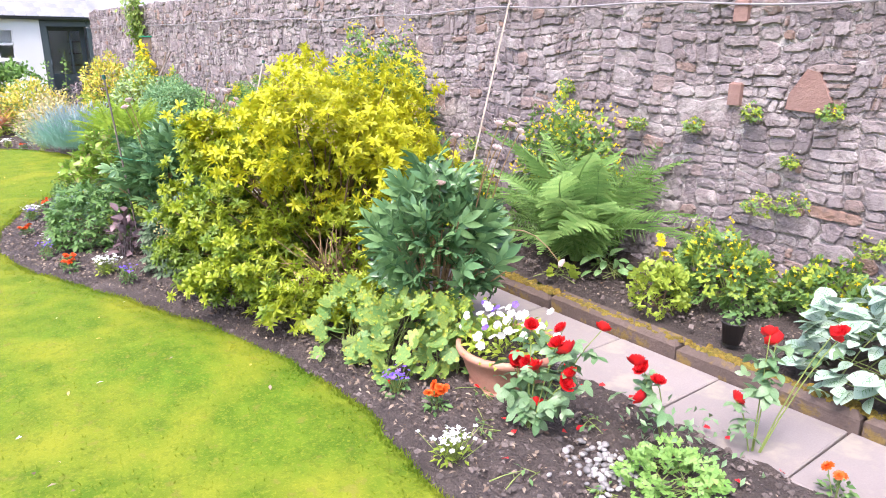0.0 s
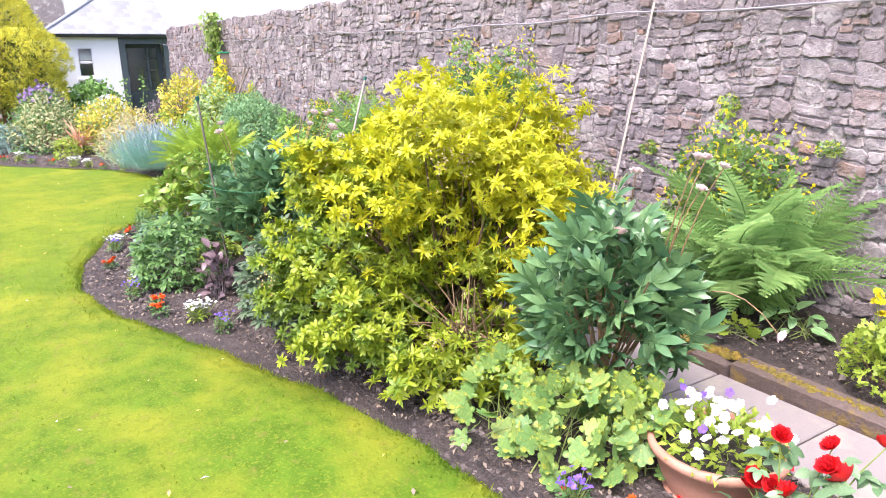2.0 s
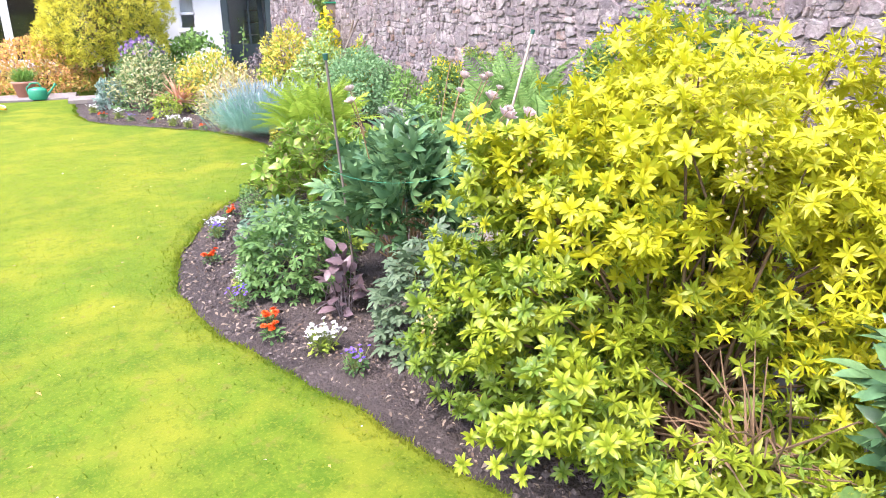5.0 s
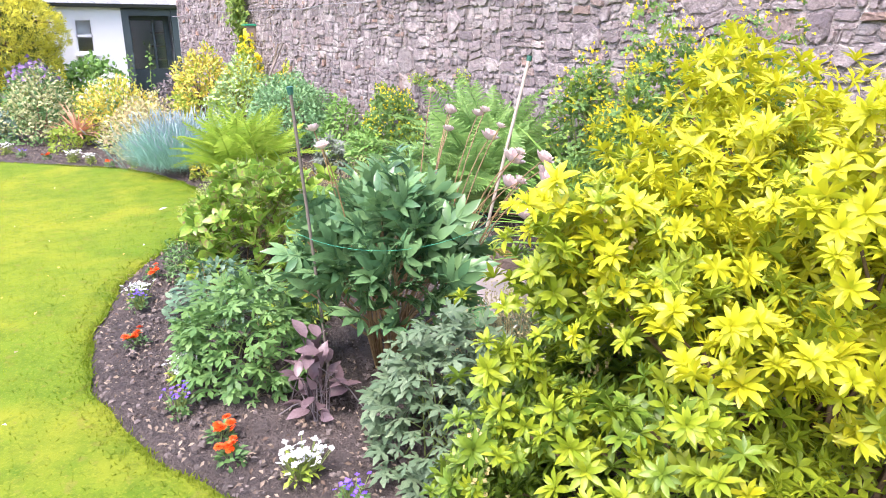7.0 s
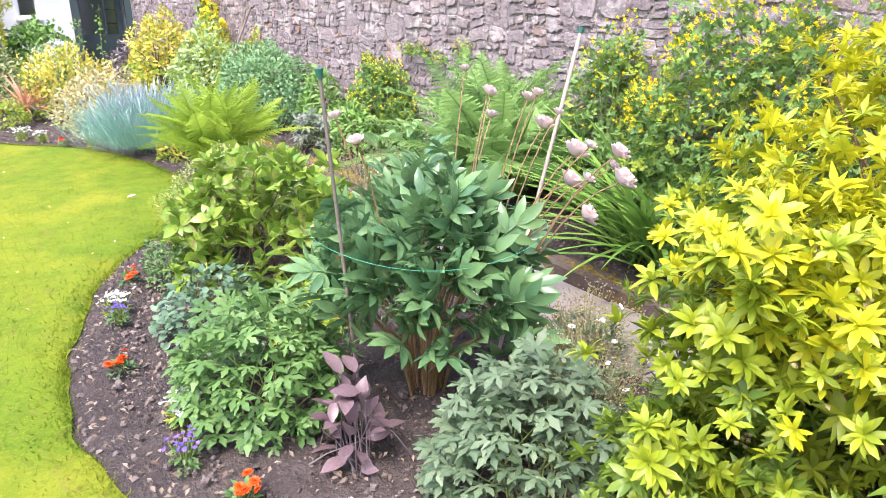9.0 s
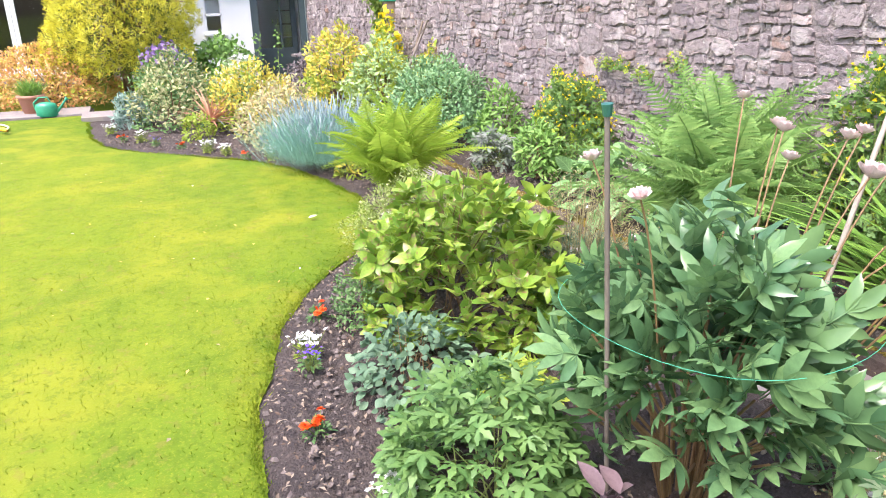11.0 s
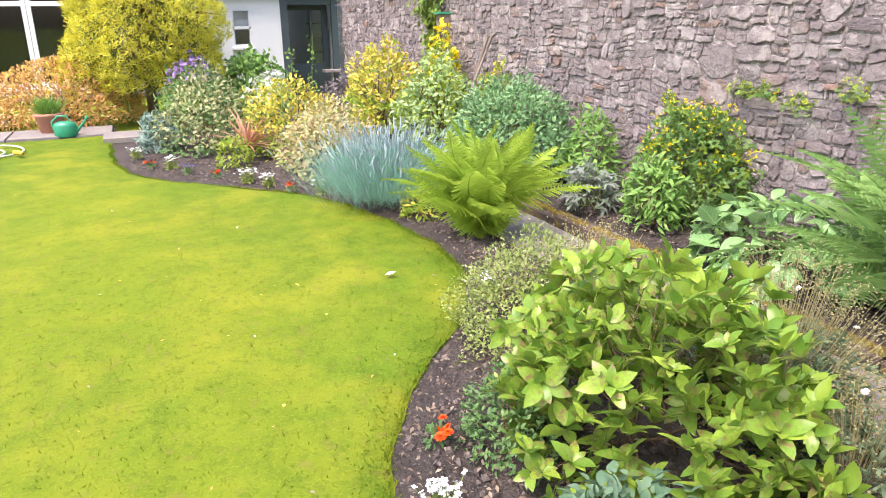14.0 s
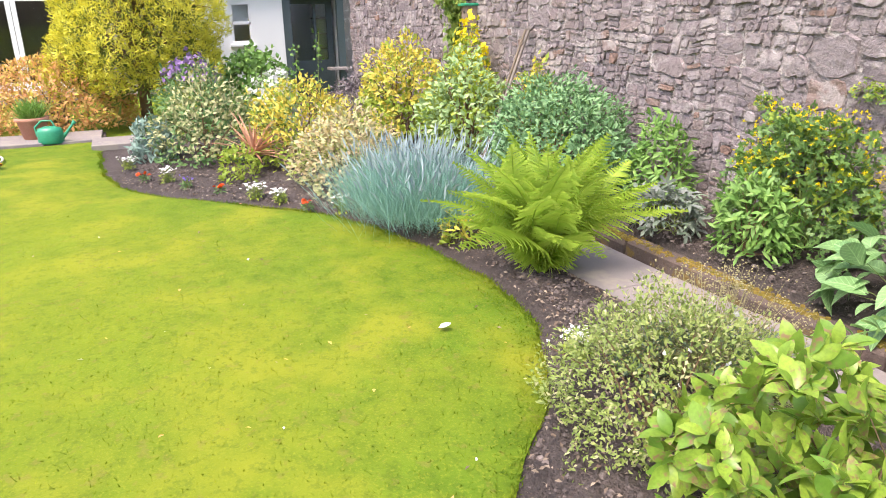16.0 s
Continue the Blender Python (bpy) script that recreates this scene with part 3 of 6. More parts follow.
# paving at the far end of the lawn
terrace = tagged(new("terrace", mesh("terrace", block(1.0, 8.6, 0.06, (-17.75, -4.6, -0.05)), SOIL)), "paved strip at the far end of the lawn", "paving", kind="structure")
flag_me = mesh("flagstone", block(0.94, 0.68, 0.05, (0, 0, 0), 0.008), SLAB)
for i in range(12):
    ob = new("flagstone", flag_me)
    ob.parent = terrace
    ob.matrix_basis = pose(-17.75, -0.68 - 0.7 * i, 0.0, 0, 0, rng.normal() * 0.5)
solid("edging_slab", block(0.7, 0.7, 0.07), SLAB, -16.9, -0.1, 0.0, "flat stone slab at the corner of the bed", "slab")
solid("low_step", block(0.4, 5.0, 0.16), SLAB, -19.4, -4.4, 0.0, "low concrete step edging the farther grass", "step", kind="structure")

# ---- leaf colours ----
YOUNG = leaf_mat("pieris_young_leaf", (0.60, 0.565, 0.016), (0.46, 0.51, 0.02), 0.4, 0.35)
MIDDLE = leaf_mat("pieris_lime_leaf", (0.23, 0.32, 0.02), (0.38, 0.44, 0.025), 0.42, 0.34)
# older green leaves, also darkened for the shaded foot of the shrub
OLD = leaf_mat("pieris_old_leaf", (0.11, 0.20, 0.022), (0.22, 0.31, 0.03), 0.4, 0.32)
PEONY = leaf_mat("peony_leaf", (0.08, 0.185, 0.085), (0.19, 0.33, 0.13), 0.2, 0.26)
FERN_DEEP = leaf_mat("fern_leaf", (0.19, 0.37, 0.10), (0.34, 0.52, 0.16), 0.5, 0.32)
FERN_LIME = leaf_mat("lime_fern_leaf", (0.31, 0.49, 0.05), (0.45, 0.58, 0.08), 0.5, 0.4)
CORY = leaf_mat("corydalis_leaf", (0.11, 0.22, 0.065), (0.18, 0.31, 0.07), 0.5, 0.3)
LIME = leaf_mat("lime_leaf", (0.24, 0.36, 0.04), (0.38, 0.46, 0.06), 0.5, 0.35)
ALCHEMILLA = leaf_mat("mantle_leaf", (0.14, 0.28, 0.08), (0.28, 0.39, 0.085), 0.5, 0.3, blotch=(0.52, 0.46, 0.045))
SOFT = leaf_mat("soft_green_leaf", (0.085, 0.19, 0.06), (0.16, 0.28, 0.085), 0.5, 0.3)
GERANIUM = leaf_mat("geranium_leaf", (0.085, 0.19, 0.05), (0.17, 0.30, 0.085), 0.5, 0.3)
GREY_GREEN = leaf_mat("grey_green_leaf", (0.085, 0.145, 0.075), (0.18, 0.25, 0.14), 0.5, 0.25)
GLAUCOUS = leaf_mat("glaucous_leaf", (0.10, 0.19, 0.11), (0.17, 0.27, 0.16), 0.45, 0.25)
HYDRANGEA = leaf_mat("hydrangea_leaf", (0.145, 0.29, 0.04), (0.33, 0.46, 0.06), 0.3, 0.33, blotch=(0.26, 0.17, 0.09))
HOSTA = leaf_mat("hosta_leaf", (0.16, 0.32, 0.11), (0.27, 0.44, 0.18), 0.28, 0.25, vein=0.4)
BRUNNERA = leaf_mat("silver_veined_leaf", (0.30, 0.43, 0.33), (0.42, 0.54, 0.43), 0.45, 0.2)
BRUNNERA_RIB = leaf_mat("leaf_vein", (0.10, 0.24, 0.10), (0.13, 0.28, 0.12), 0.5, 0.2)
PURPLE_LEAF = leaf_mat("purple_leaf", (0.115, 0.075, 0.085), (0.22, 0.155, 0.165), 0.35, 0.2)
ROSE_LEAF = leaf_mat("rose_leaf", (0.11, 0.22, 0.09), (0.22, 0.34, 0.18), 0.38, 0.25)
LAVENDER = leaf_mat("lavender_stem", (0.17, 0.36, 0.29), (0.27, 0.47, 0.39), 0.7, 0.2)
LAVENDER_TIP = leaf_mat("lavender_flower", (0.28, 0.38, 0.40), (0.38, 0.46, 0.48), 0.7, 0.2)
BLUE_GREY = leaf_mat("blue_grey_leaf", (0.20, 0.32, 0.27), (0.28, 0.38, 0.32), 0.6, 0.2)
CORDYLINE = leaf_mat("cordyline_blade", (0.50, 0.23, 0.14), (0.58, 0.34, 0.22), 0.4, 0.25)
CREAM = leaf_mat("cream_variegated_leaf", (0.29, 0.34, 0.13), (0.52, 0.50, 0.27), 0.5, 0.25)
GOLD = leaf_mat("golden_leaf", (0.66, 0.50, 0.07), (0.56, 0.55, 0.09), 0.5, 0.3)
PEACH = leaf_mat("peach_leaf", (0.58, 0.44, 0.26), (0.46, 0.43, 0.19), 0.5, 0.3)
ORANGE_LEAF = leaf_mat("orange_spirea_leaf", (0.66, 0.30, 0.13), (0.52, 0.42, 0.10), 0.5, 0.3)
CONIFER = leaf_mat("gold_conifer_spray", (0.78, 0.70, 0.06), (0.56, 0.58, 0.07), 0.6, 0.32)
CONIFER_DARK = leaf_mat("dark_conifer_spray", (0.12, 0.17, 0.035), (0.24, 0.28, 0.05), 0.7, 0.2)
VARIEGATED = leaf_mat("white_variegated_leaf", (0.25, 0.41, 0.15), (0.43, 0.56, 0.28), 0.5, 0.3)
BLUE_GREEN = leaf_mat("blue_green_leaf", (0.15, 0.31, 0.135), (0.26, 0.44, 0.20), 0.5, 0.3)
SMOKE = leaf_mat("purple_grey_leaf", (0.14, 0.11, 0.12), (0.22, 0.20, 0.20), 0.5, 0.2)
SILVER = leaf_mat("silver_leaf", (0.22, 0.24, 0.22), (0.15, 0.22, 0.13), 0.6, 0.2)
STRAP = leaf_mat("strap_leaf", (0.14, 0.30, 0.05), (0.22, 0.38, 0.07), 0.4, 0.3)
IVY = leaf_mat("ivy_leaf", (0.16, 0.30, 0.06), (0.36, 0.42, 0.10), 0.4, 0.25)
YELLOW_FL = leaf_mat("yellow_petal", (0.88, 0.70, 0.01), (0.84, 0.74, 0.03), 0.5, 0.3)
RED_FL = leaf_mat("red_petal", (0.72, 0.015, 0.012), (0.62, 0.02, 0.03), 0.45, 0.2)
ORANGE_FL = leaf_mat("orange_petal", (0.80, 0.12, 0.01), (0.70, 0.09, 0.01), 0.5, 0.2)
WHITE_FL = leaf_mat("white_petal", (0.74, 0.75, 0.72), (0.66, 0.68, 0.65), 0.5, 0.25)
PINK_FL = leaf_mat("blush_petal", (0.78, 0.60, 0.58), (0.82, 0.72, 0.68), 0.5, 0.25)
PURPLE_FL = leaf_mat("violet_petal", (0.14, 0.07, 0.55), (0.22, 0.12, 0.50), 0.5, 0.2)
RHODO_FL = leaf_mat("mauve_petal", (0.20, 0.11, 0.30), (0.32, 0.22, 0.38), 0.5, 0.2)

OLIVE = leaf_mat("olive_leaf", (0.19, 0.28, 0.06), (0.35, 0.41, 0.12), 0.5, 0.32)
FRESH = leaf_mat("fresh_green_leaf", (0.14, 0.30, 0.06), (0.25, 0.42, 0.10), 0.5, 0.3)
LITTER = leaf_mat("leaf_litter", (0.10, 0.065, 0.045), (0.33, 0.27, 0.20), 0.8, 0.1)

# ---- leaf and flower shapes ----
SMALL = leaf(1, 0.5, 2, 0.3, 0.25)
LANCE = leaf(1, 0.3, 3, 0.3, 0.35, 0.55)
OVATE = leaf(1, 0.62, 5, 0.22, 0.3, 0.42)
BLADE_LEAF = leaf(1, 0.06, 5, 0.5, 0.9, 0.3)


def turned(angle, lift=0.0, size=1.0, at=(0, 0, 0)):
    """One pose as an array: turned about z, then lifted."""
    m = np.array(pose(*at, 0, 0, angle) @ pose(0, 0, 0, lift, 0, 0) @ Matrix.Scale(size, 4))
    return m[None]


def fan(base, n, arc, size=(1, 0.7), lift=0.0, off=0.0):
    """Leaflets in a fan round +y."""
    out = []
    for i in range(n):
        f = (i / (n - 1) - 0.5) * 2 if n > 1 else 0
        out.append(placed(base, turned(-f * arc, lift, size[0] + (size[1] - size[0]) * abs(f), (0, off, 0))))
    return merged(out)


def whorl(base, n, lift, jitter=10, tiers=1):
    out = []
    for k in range(tiers):
        for i in range(n):
            out.append(placed(base, turned(360 * (i + 0.5 * k) / n + rng.normal() * jitter, lift + 24 * k + rng.normal() * jitter, rng.uniform(0.75, 1.05) * (1 - 0.3 * k))))
    return merged(out)


def frond(pairs=27, droop=0.5, lace=6, wide=0.18):
    """A fern frond along y, one unit long, of toothed pinnae in pairs."""
    def line(t):
        return 0.45 * t - droop * t * t

    out = [tube([(0, t, line(t)) for t in np.linspace(0, 1, 8)], np.linspace(0.008, 0.002, 8), 3)]
    for i in range(pairs):
        t = 0.1 + 0.9 * i / (pairs - 1)
        reach = wide * math.sin(math.pi * min(1.0, 0.14 + 0.86 * t) ** 0.8) ** 0.8 + 0.012 if t < 0.995 else 0.02
        for side in (-1, 1):
            v, q, uv = [], [], []
            steps = lace * 2
            hang = rng.uniform(0.0, 0.7)
            for s in range(steps + 1):
                u = s / steps
                w = (0.0095 * (1 - u) ** 0.55 + 0.002) * (1.0 if s % 2 else 0.3)
                x, z = side * reach * u, line(t) - hang * reach * u * u + 0.004
                y = t + reach * (0.3 * u + 0.1 * u * u)
                v += [(x, y - w, z), (x, y + w, z + 0.006)]
                uv += [(0.2, u), (0.8, u)]
                if s:
                    a = 2 * s
                    q.append((a - 2, a, a + 1, a - 1) if side > 0 else (a - 2, a - 1, a + 1, a))
            out.append((np.array(v), np.array(q, int), np.array(uv)))
    return merged(out)


def bloom(petal, rings):
    """A flower of rings of petals: (count, lift, size)."""
    out = []
    for n, lift, size in rings:
        for i in range(n):
            out.append(placed(petal, turned(360 * (i + rng.random() * 0.4) / n, lift, size, (0, 0, 0.0))))
    return merged(out)


CUP = leaf(1, 1.25, 4, 0.35, -0.45, 0.62, tip=0.85)
ROSE = bloom(CUP, ((7, 8, 1.0), (6, 32, 0.92), (5, 56, 0.8), (4, 76, 0.62)))
DOUBLE = bloom(CUP, ((7, 5, 1.0), (7, 30, 0.95), (7, 52, 0.9), (6, 70, 0.8), (5, 84, 0.65)))
POMPON = bloom(leaf(1, 0.55, 2, 0.2, 0.2, 0.6, tip=0.6), ((10, 8, 1.0), (9, 32, 0.85), (7, 55, 0.65), (5, 78, 0.45)))
PANSY = bloom(leaf(1, 0.95, 3, 0.05, 0.12, 0.62, tip=0.6), ((5, 12, 1.0),))
FLORET = bloom(leaf(1, 0.9, 2, 0.1, 0.1, 0.6, tip=0.6), ((4, 15, 1.0),))
SPUR = bloom(leaf(1, 0.5, 2, 0.4, 0.1, 0.6, tip=0.5), ((3, 72, 1.0), (3, 40, 0.7), (2, -50, 0.6)))
CORY_LEAF = merged([placed(fan(leaf(0.42, 0.5, 1, 0.15, 0.15, 0.6, tip=0.75), 3, 62), turned(a, 8, 1.0, p)) for a, p in ((0, (0, 0.55, 0)), (55, (-0.2, 0.3, 0)), (-55, (0.2, 0.3, 0)))])
PALMATE = fan(leaf(1, 0.3, 4, 0.25, 0.3, 0.6, wave=0.18), 5, 110, (1, 0.6))
PALM7 = merged([fan(leaf(1, 0.36, 5, 0.15, 0.25, 0.66, wave=0.25, tip=0.2), 5, 112, (1, 0.78))])
PEONY_LEAF = merged([tube(bent((0, 0, 0), (0, 0.5, 0.0), 0.03), 0.012, 4), placed(fan(leaf(1, 0.34, 4, 0.3, 0.3, 0.5), 3, 36, (1, 0.85)), turned(0, 5, 0.62, (0, 0.48, 0))),
                     placed(fan(leaf(1, 0.34, 4, 0.3, 0.3, 0.5), 3, 38, (1, 0.8)), turned(62, 0, 0.55, (0, 0.26, 0))), placed(fan(leaf(1, 0.34, 4, 0.3, 0.3, 0.5), 3, 38, (1, 0.8)), turned(-62, 0, 0.55, (0, 0.26, 0)))])


def mantle_leaf():
    """A round, shallowly lobed leaf on a disc of quads, cupped."""
    v, q, uv = [(0, 0.12, 0)], [], [(0.5, 0.0)]
    n = 28
    for ring, r in ((1, 0.55), (2, 1.0)):
        for i in range(n + 1):
            a = radians(-165 + 330 * i / n)
            lobe = abs(math.sin(math.pi * 7 * i / n))
            rr = r * (0.72 + 0.28 * lobe ** 0.8 if ring == 2 else 1)
            v.append((0.5 * rr * math.sin(a), 0.45 + 0.5 * rr * math.cos(a), 0.02 * r * r + 0.055 * r * lobe))
            uv.append((0.5 + 0.5 * rr * math.sin(a), 0.5 + 0.5 * rr * math.cos(a)))
    for i in range(n):
        q.append((1 + i, 2 + i, n + 3 + i, n + 2 + i))
    for i in range(0, n, 2):
        q.append((0, 1 + i + 2, 1 + i + 1, 1 + i))
    return np.array(v, float), np.array(q, int), np.array(uv, float)


MANTLE = mantle_leaf()
HYDRA_TIP = whorl(leaf(1, 0.5, 5, 0.25, 0.32, 0.45, tip=0.03, stem=0.14), 4, 38, 16, 2)


# ---- kinds of plants ----
def stems_to(points, n, r0, material, parent, base=0.08, name="stem", bend=0.0, joined=False):
    """Stems from the foot to points of the crown, each a part, or joined where they are fine and many."""
    pick = points[rng.choice(len(points), min(n, len(points)), replace=False)]
    out = []
    for p in pick:
        foot = np.array([rng.normal() * base, rng.normal() * base, 0.0])
        mid = foot * 0.6 + p * 0.4 + np.array([0, 0, 0.12 * p[2]])
        pts = [foot, mid * 0.6 + foot * 0.4, mid, (mid + p) / 2 + rng.normal(size=3) * bend, p * 0.985]
        out.append(tube(pts, np.linspace(r0, r0 * 0.35, 5), 5))
    if joined:
        part(name + "work", merged(out), material, parent, kind="stuff")
    else:
        for s in out:
            part(name, s, material, parent, smooth=True)


def shrub(name, label, x, y, z, rx, ry, h, n, tpl, size, mats, stems=14, category="shrub", group="", low=-0.35, lump=0.34, inner=0.6, droop=0.0, flowers=None, bark=BARK, upward=0.2, leaf_name="foliage"):
    """A bush of small joined leaves; mats is a list of (material, share, lowest height share)."""
    ob = thing(name, x, y, z, label, category, group)
    p, nrm = crown(n, rx, ry, h, 0.0, low, lump, inner, x * 3.3 + y)
    ok = p[:, 2] > 0.01
    p, nrm = p[ok], nrm[ok]
    stems_to(p, stems, 0.002 + 0.009 * h, bark, ob, 0.01 + 0.1 * min(rx, ry), joined=True)
    along = nrm * 0.7 + scattered(len(p), 0.5) + UP * upward - UP * droop
    m = frames_of(p, along, nrm + UP * 0.6 + scattered(len(p), 0.35), size * rng.uniform(0.65, 1.15, len(p)))
    which = np.zeros(len(p), int)
    for i, (mat, share, lowest) in enumerate(mats[1:], 1):
        which[(rng.random(len(p)) < share) & (p[:, 2] > lowest * h)] = i
    for i, (mat, share, lowest) in enumerate(mats):
        if (which == i).any():
            part(leaf_name if i == 0 else "young_" + leaf_name, placed(tpl, m[which == i]), mat, ob, kind="stuff")
    if flowers:
        mat, ftpl, fsize, count, lowest, fname = flowers
        fp, fn = crown(count * 2, rx * 1.04, ry * 1.04, h * 1.05, 0.0, low, lump, 0.93, x * 3.3 + y)
        sel = fp[:, 2] > lowest * h
        fp, fn = fp[sel][:count], fn[sel][:count]
        fm = frames_of(fp, scattered(len(fp), 1.0), fn + UP * 0.3 + scattered(len(fp), 0.3), fsize * rng.uniform(0.7, 1.15, len(fp)))
        spread(ob, fname, [mesh(fname, ftpl, mat)], fm, 120, fname + "_froth", mat, [ftpl])
    return ob


def fern(label, x, y, z, reach, count, material, turn=0.0, lift=(25, 75), group="ferns", droops=(0.5, 0.8, 1.05)):
    ob = thing("fern", x, y, z, label, "fern", group)
    meshes = [mesh("frond", frond(40, d, 7, 0.165), material) for d in droops]
    for i in range(count):
        f = i / count
        ob2 = new("frond", meshes[i % 3])
        ob2.parent = ob
        up = lift[0] + (lift[1] - lift[0]) * ((i * 0.618) % 1.0)
        ob2.matrix_basis = pose(0.03 * math.cos(i), 0.03 * math.sin(i), 0.02, 0, 0, turn + 360 * f * 1.0 + (i * 137.5) % 360 * 0.25 + rng.normal() * 8) @ pose(0, 0, 0, up - 8, max(-22, min(22, rng.normal() * 14)), 0) @ Matrix.Scale(reach * rng.uniform(0.65, 1.08), 4)
    k = 9
    part("crown_base", merged([tube([(0, 0, 0), (0.03 * math.cos(j), 0.03 * math.sin(j), 0.08)], [0.012, 0.006], 5) for j in range(k)]), BARK, ob)
    return ob


def broad(name, label, x, y, z, rx, ry, h, n, tpl, size, material, category="plant", limit=160, stalk=GREEN_STALK, flat=0.5, low=-0.2, part_name="leaf", inner=0.5, group="", tilt=0.6, rise=0.05, face=(0, 0, 0), jitter=0.22):
    """A clump of large leaves, each a mesh of its own on a stalk."""
    ob = thing(name, x, y, z, label, category, group)
    p, nrm = crown(n, rx, ry, h, 0.0, low, 0.15, inner, x + y)
    p = p[p[:, 2] > 0.02]
    nrm = nrm[:len(p)]
    out = unit(p - np.array([0, 0, h * 0.2]))
    along = out * np.array([1, 1, 0.3]) + scattered(len(p), 0.35) + UP * rise
    m = frames_of(p, along, UP * flat + out * tilt + np.array(face, float) + scattered(len(p), jitter), size * rng.uniform(0.65, 1.2, len(p)))
    stems_to(p, min(len(p), 22), 0.003 + 0.002 * h, stalk, ob, 0.05 + 0.12 * rx, "stalk")
    spread(ob, part_name, [mesh(part_name, tpl, material, True)], m, limit, "inner_foliage", material, [tpl])
    return ob


def bedding(name, label, x, y, h, spread_r, leaf_m, flower_tpl, flower_m, fsize, count, group, z=0.02, heads=True):
    """A small bedding plant: a tuft of leaves with flower heads as parts."""
    ob = thing(name, x, y, z, label, "flower", group)
    p, nrm = crown(60, spread_r, spread_r, h * 0.7, 0, -0.1, 0.2, 0.3)
    m = frames_of(p, nrm + scattered(len(p), 0.5), UP + scattered(len(p), 0.3), 0.035 * rng.uniform(0.7, 1.2, len(p)))
    part("foliage", placed(SMALL, m), leaf_m, ob, kind="stuff")
    fp = np.stack([rng.normal(size=count) * spread_r * 0.6, rng.normal(size=count) * spread_r * 0.6, h * rng.uniform(0.65, 1.05, count)], -1)
    part("stalkwork", merged([tube([(q[0] * 0.3, q[1] * 0.3, 0), q - UP * 0.003], [0.002, 0.0015], 4) for q in fp]), GREEN_STALK, ob, kind="stuff")
    fm = frames_of(fp, scattered(count, 1.0) * np.array([1, 1, 0.2]), UP + scattered(count, 0.35) + np.array([0, -0.3, 0]), fsize * rng.uniform(0.8, 1.2, count))
    spread(ob, "flower", [mesh("flower", flower_tpl, flower_m)], fm, 40, "flower_froth", flower_m, [flower_tpl])
    return ob


# ---- border, first stretch ----
# the yellow-leaved shrub, open on the lawn side where its stems show
PX, PY = -4.05, 1.98
pieris = thing("yellow_shrub", PX, PY, 0.01, "large shrub with bright yellow young leaves and bare inner stems", "shrub")
lobes = [((0.0, -0.15, 0.0), 0.70, 0.70, 1.2, 1300), ((-0.08, 0.40, 0.45), 0.50, 0.48, 0.97, 700), ((-0.32, -0.42, 0.0), 0.46, 0.46, 1.2, 720), ((0.30, -0.18, 0.0), 0.44, 0.5, 0.62, 520), ((0.12, 0.25, 0.35), 0.44, 0.48, 0.96, 480), ((-0.46, 0.1, 0.30), 0.5, 0.52, 1.12, 640)]
pp, pn = [], []
for (ox, oy, oz), rx, ry, h, n in lobes:
    a, b = crown(n // 7, rx, ry, h, oz, -0.55, 0.34, 0.8, ox * 7 + 2)
    pp.append(a + np.array([ox, oy, 0])), pn.append(b)
pp, pn = np.concatenate(pp), np.concatenate(pn)
keep = pp[:, 2] > 0.1
for cx, cy, cz, ax, ay, az in ((-3.47, 1.50, 0.56, 0.27, 0.66, 0.21), (-3.60, 1.55, 0.86, 0.22, 0.75, 0.24), (-3.95, 1.42, 1.04, 0.14, 0.3, 0.14), (-4.35, 1.2, 0.45, 0.16, 0.25, 0.14)):
    keep &= np.linalg.norm((pp - np.array([cx - PX, cy - PY, cz])) / np.array([ax, ay, az]), axis=1) > 1
pp, pn = pp[keep], pn[keep]
stems_to(pp, 150, 0.010, BARK, pieris, 0.10, "stem", 0.03)
part("twig_tangle", merged([tube(bent((0.5 + rng.normal() * 0.05, -0.25 + rng.normal() * 0.06, 0.22 + 0.08 * rng.random()), (rng.uniform(0.25, 0.85), rng.uniform(-0.5, -0.1), rng.uniform(0.3, 0.6)), rng.uniform(-0.04, 0.06)), [0.0055, 0.005, 0.004, 0.003, 0.002], 4) for i in range(44)]), BARK, pieris, "brown bare twigs", kind="stuff")
shoot = leaf(0.064, 0.0205, 4, 0.3, 0.4, 0.64, tip=0.12)
plain_shoot = leaf(0.064, 0.021, 2, 0.3, 0.4, 0.64, tip=0.12)
tops = [merged([whorl(shoot, 8, 22, 12, 1), whorl(shoot, 6, 48, 10, 1), whorl(leaf(0.045, 0.013, 3, 0.3, 0.2, 0.6), 4, 68, 9, 1)]) for i in range(4)]
plain_tops = [merged([whorl(plain_shoot, 7, 22, 14, 1), whorl(plain_shoot, 5, 50, 12, 1)]) for i in range(4)]
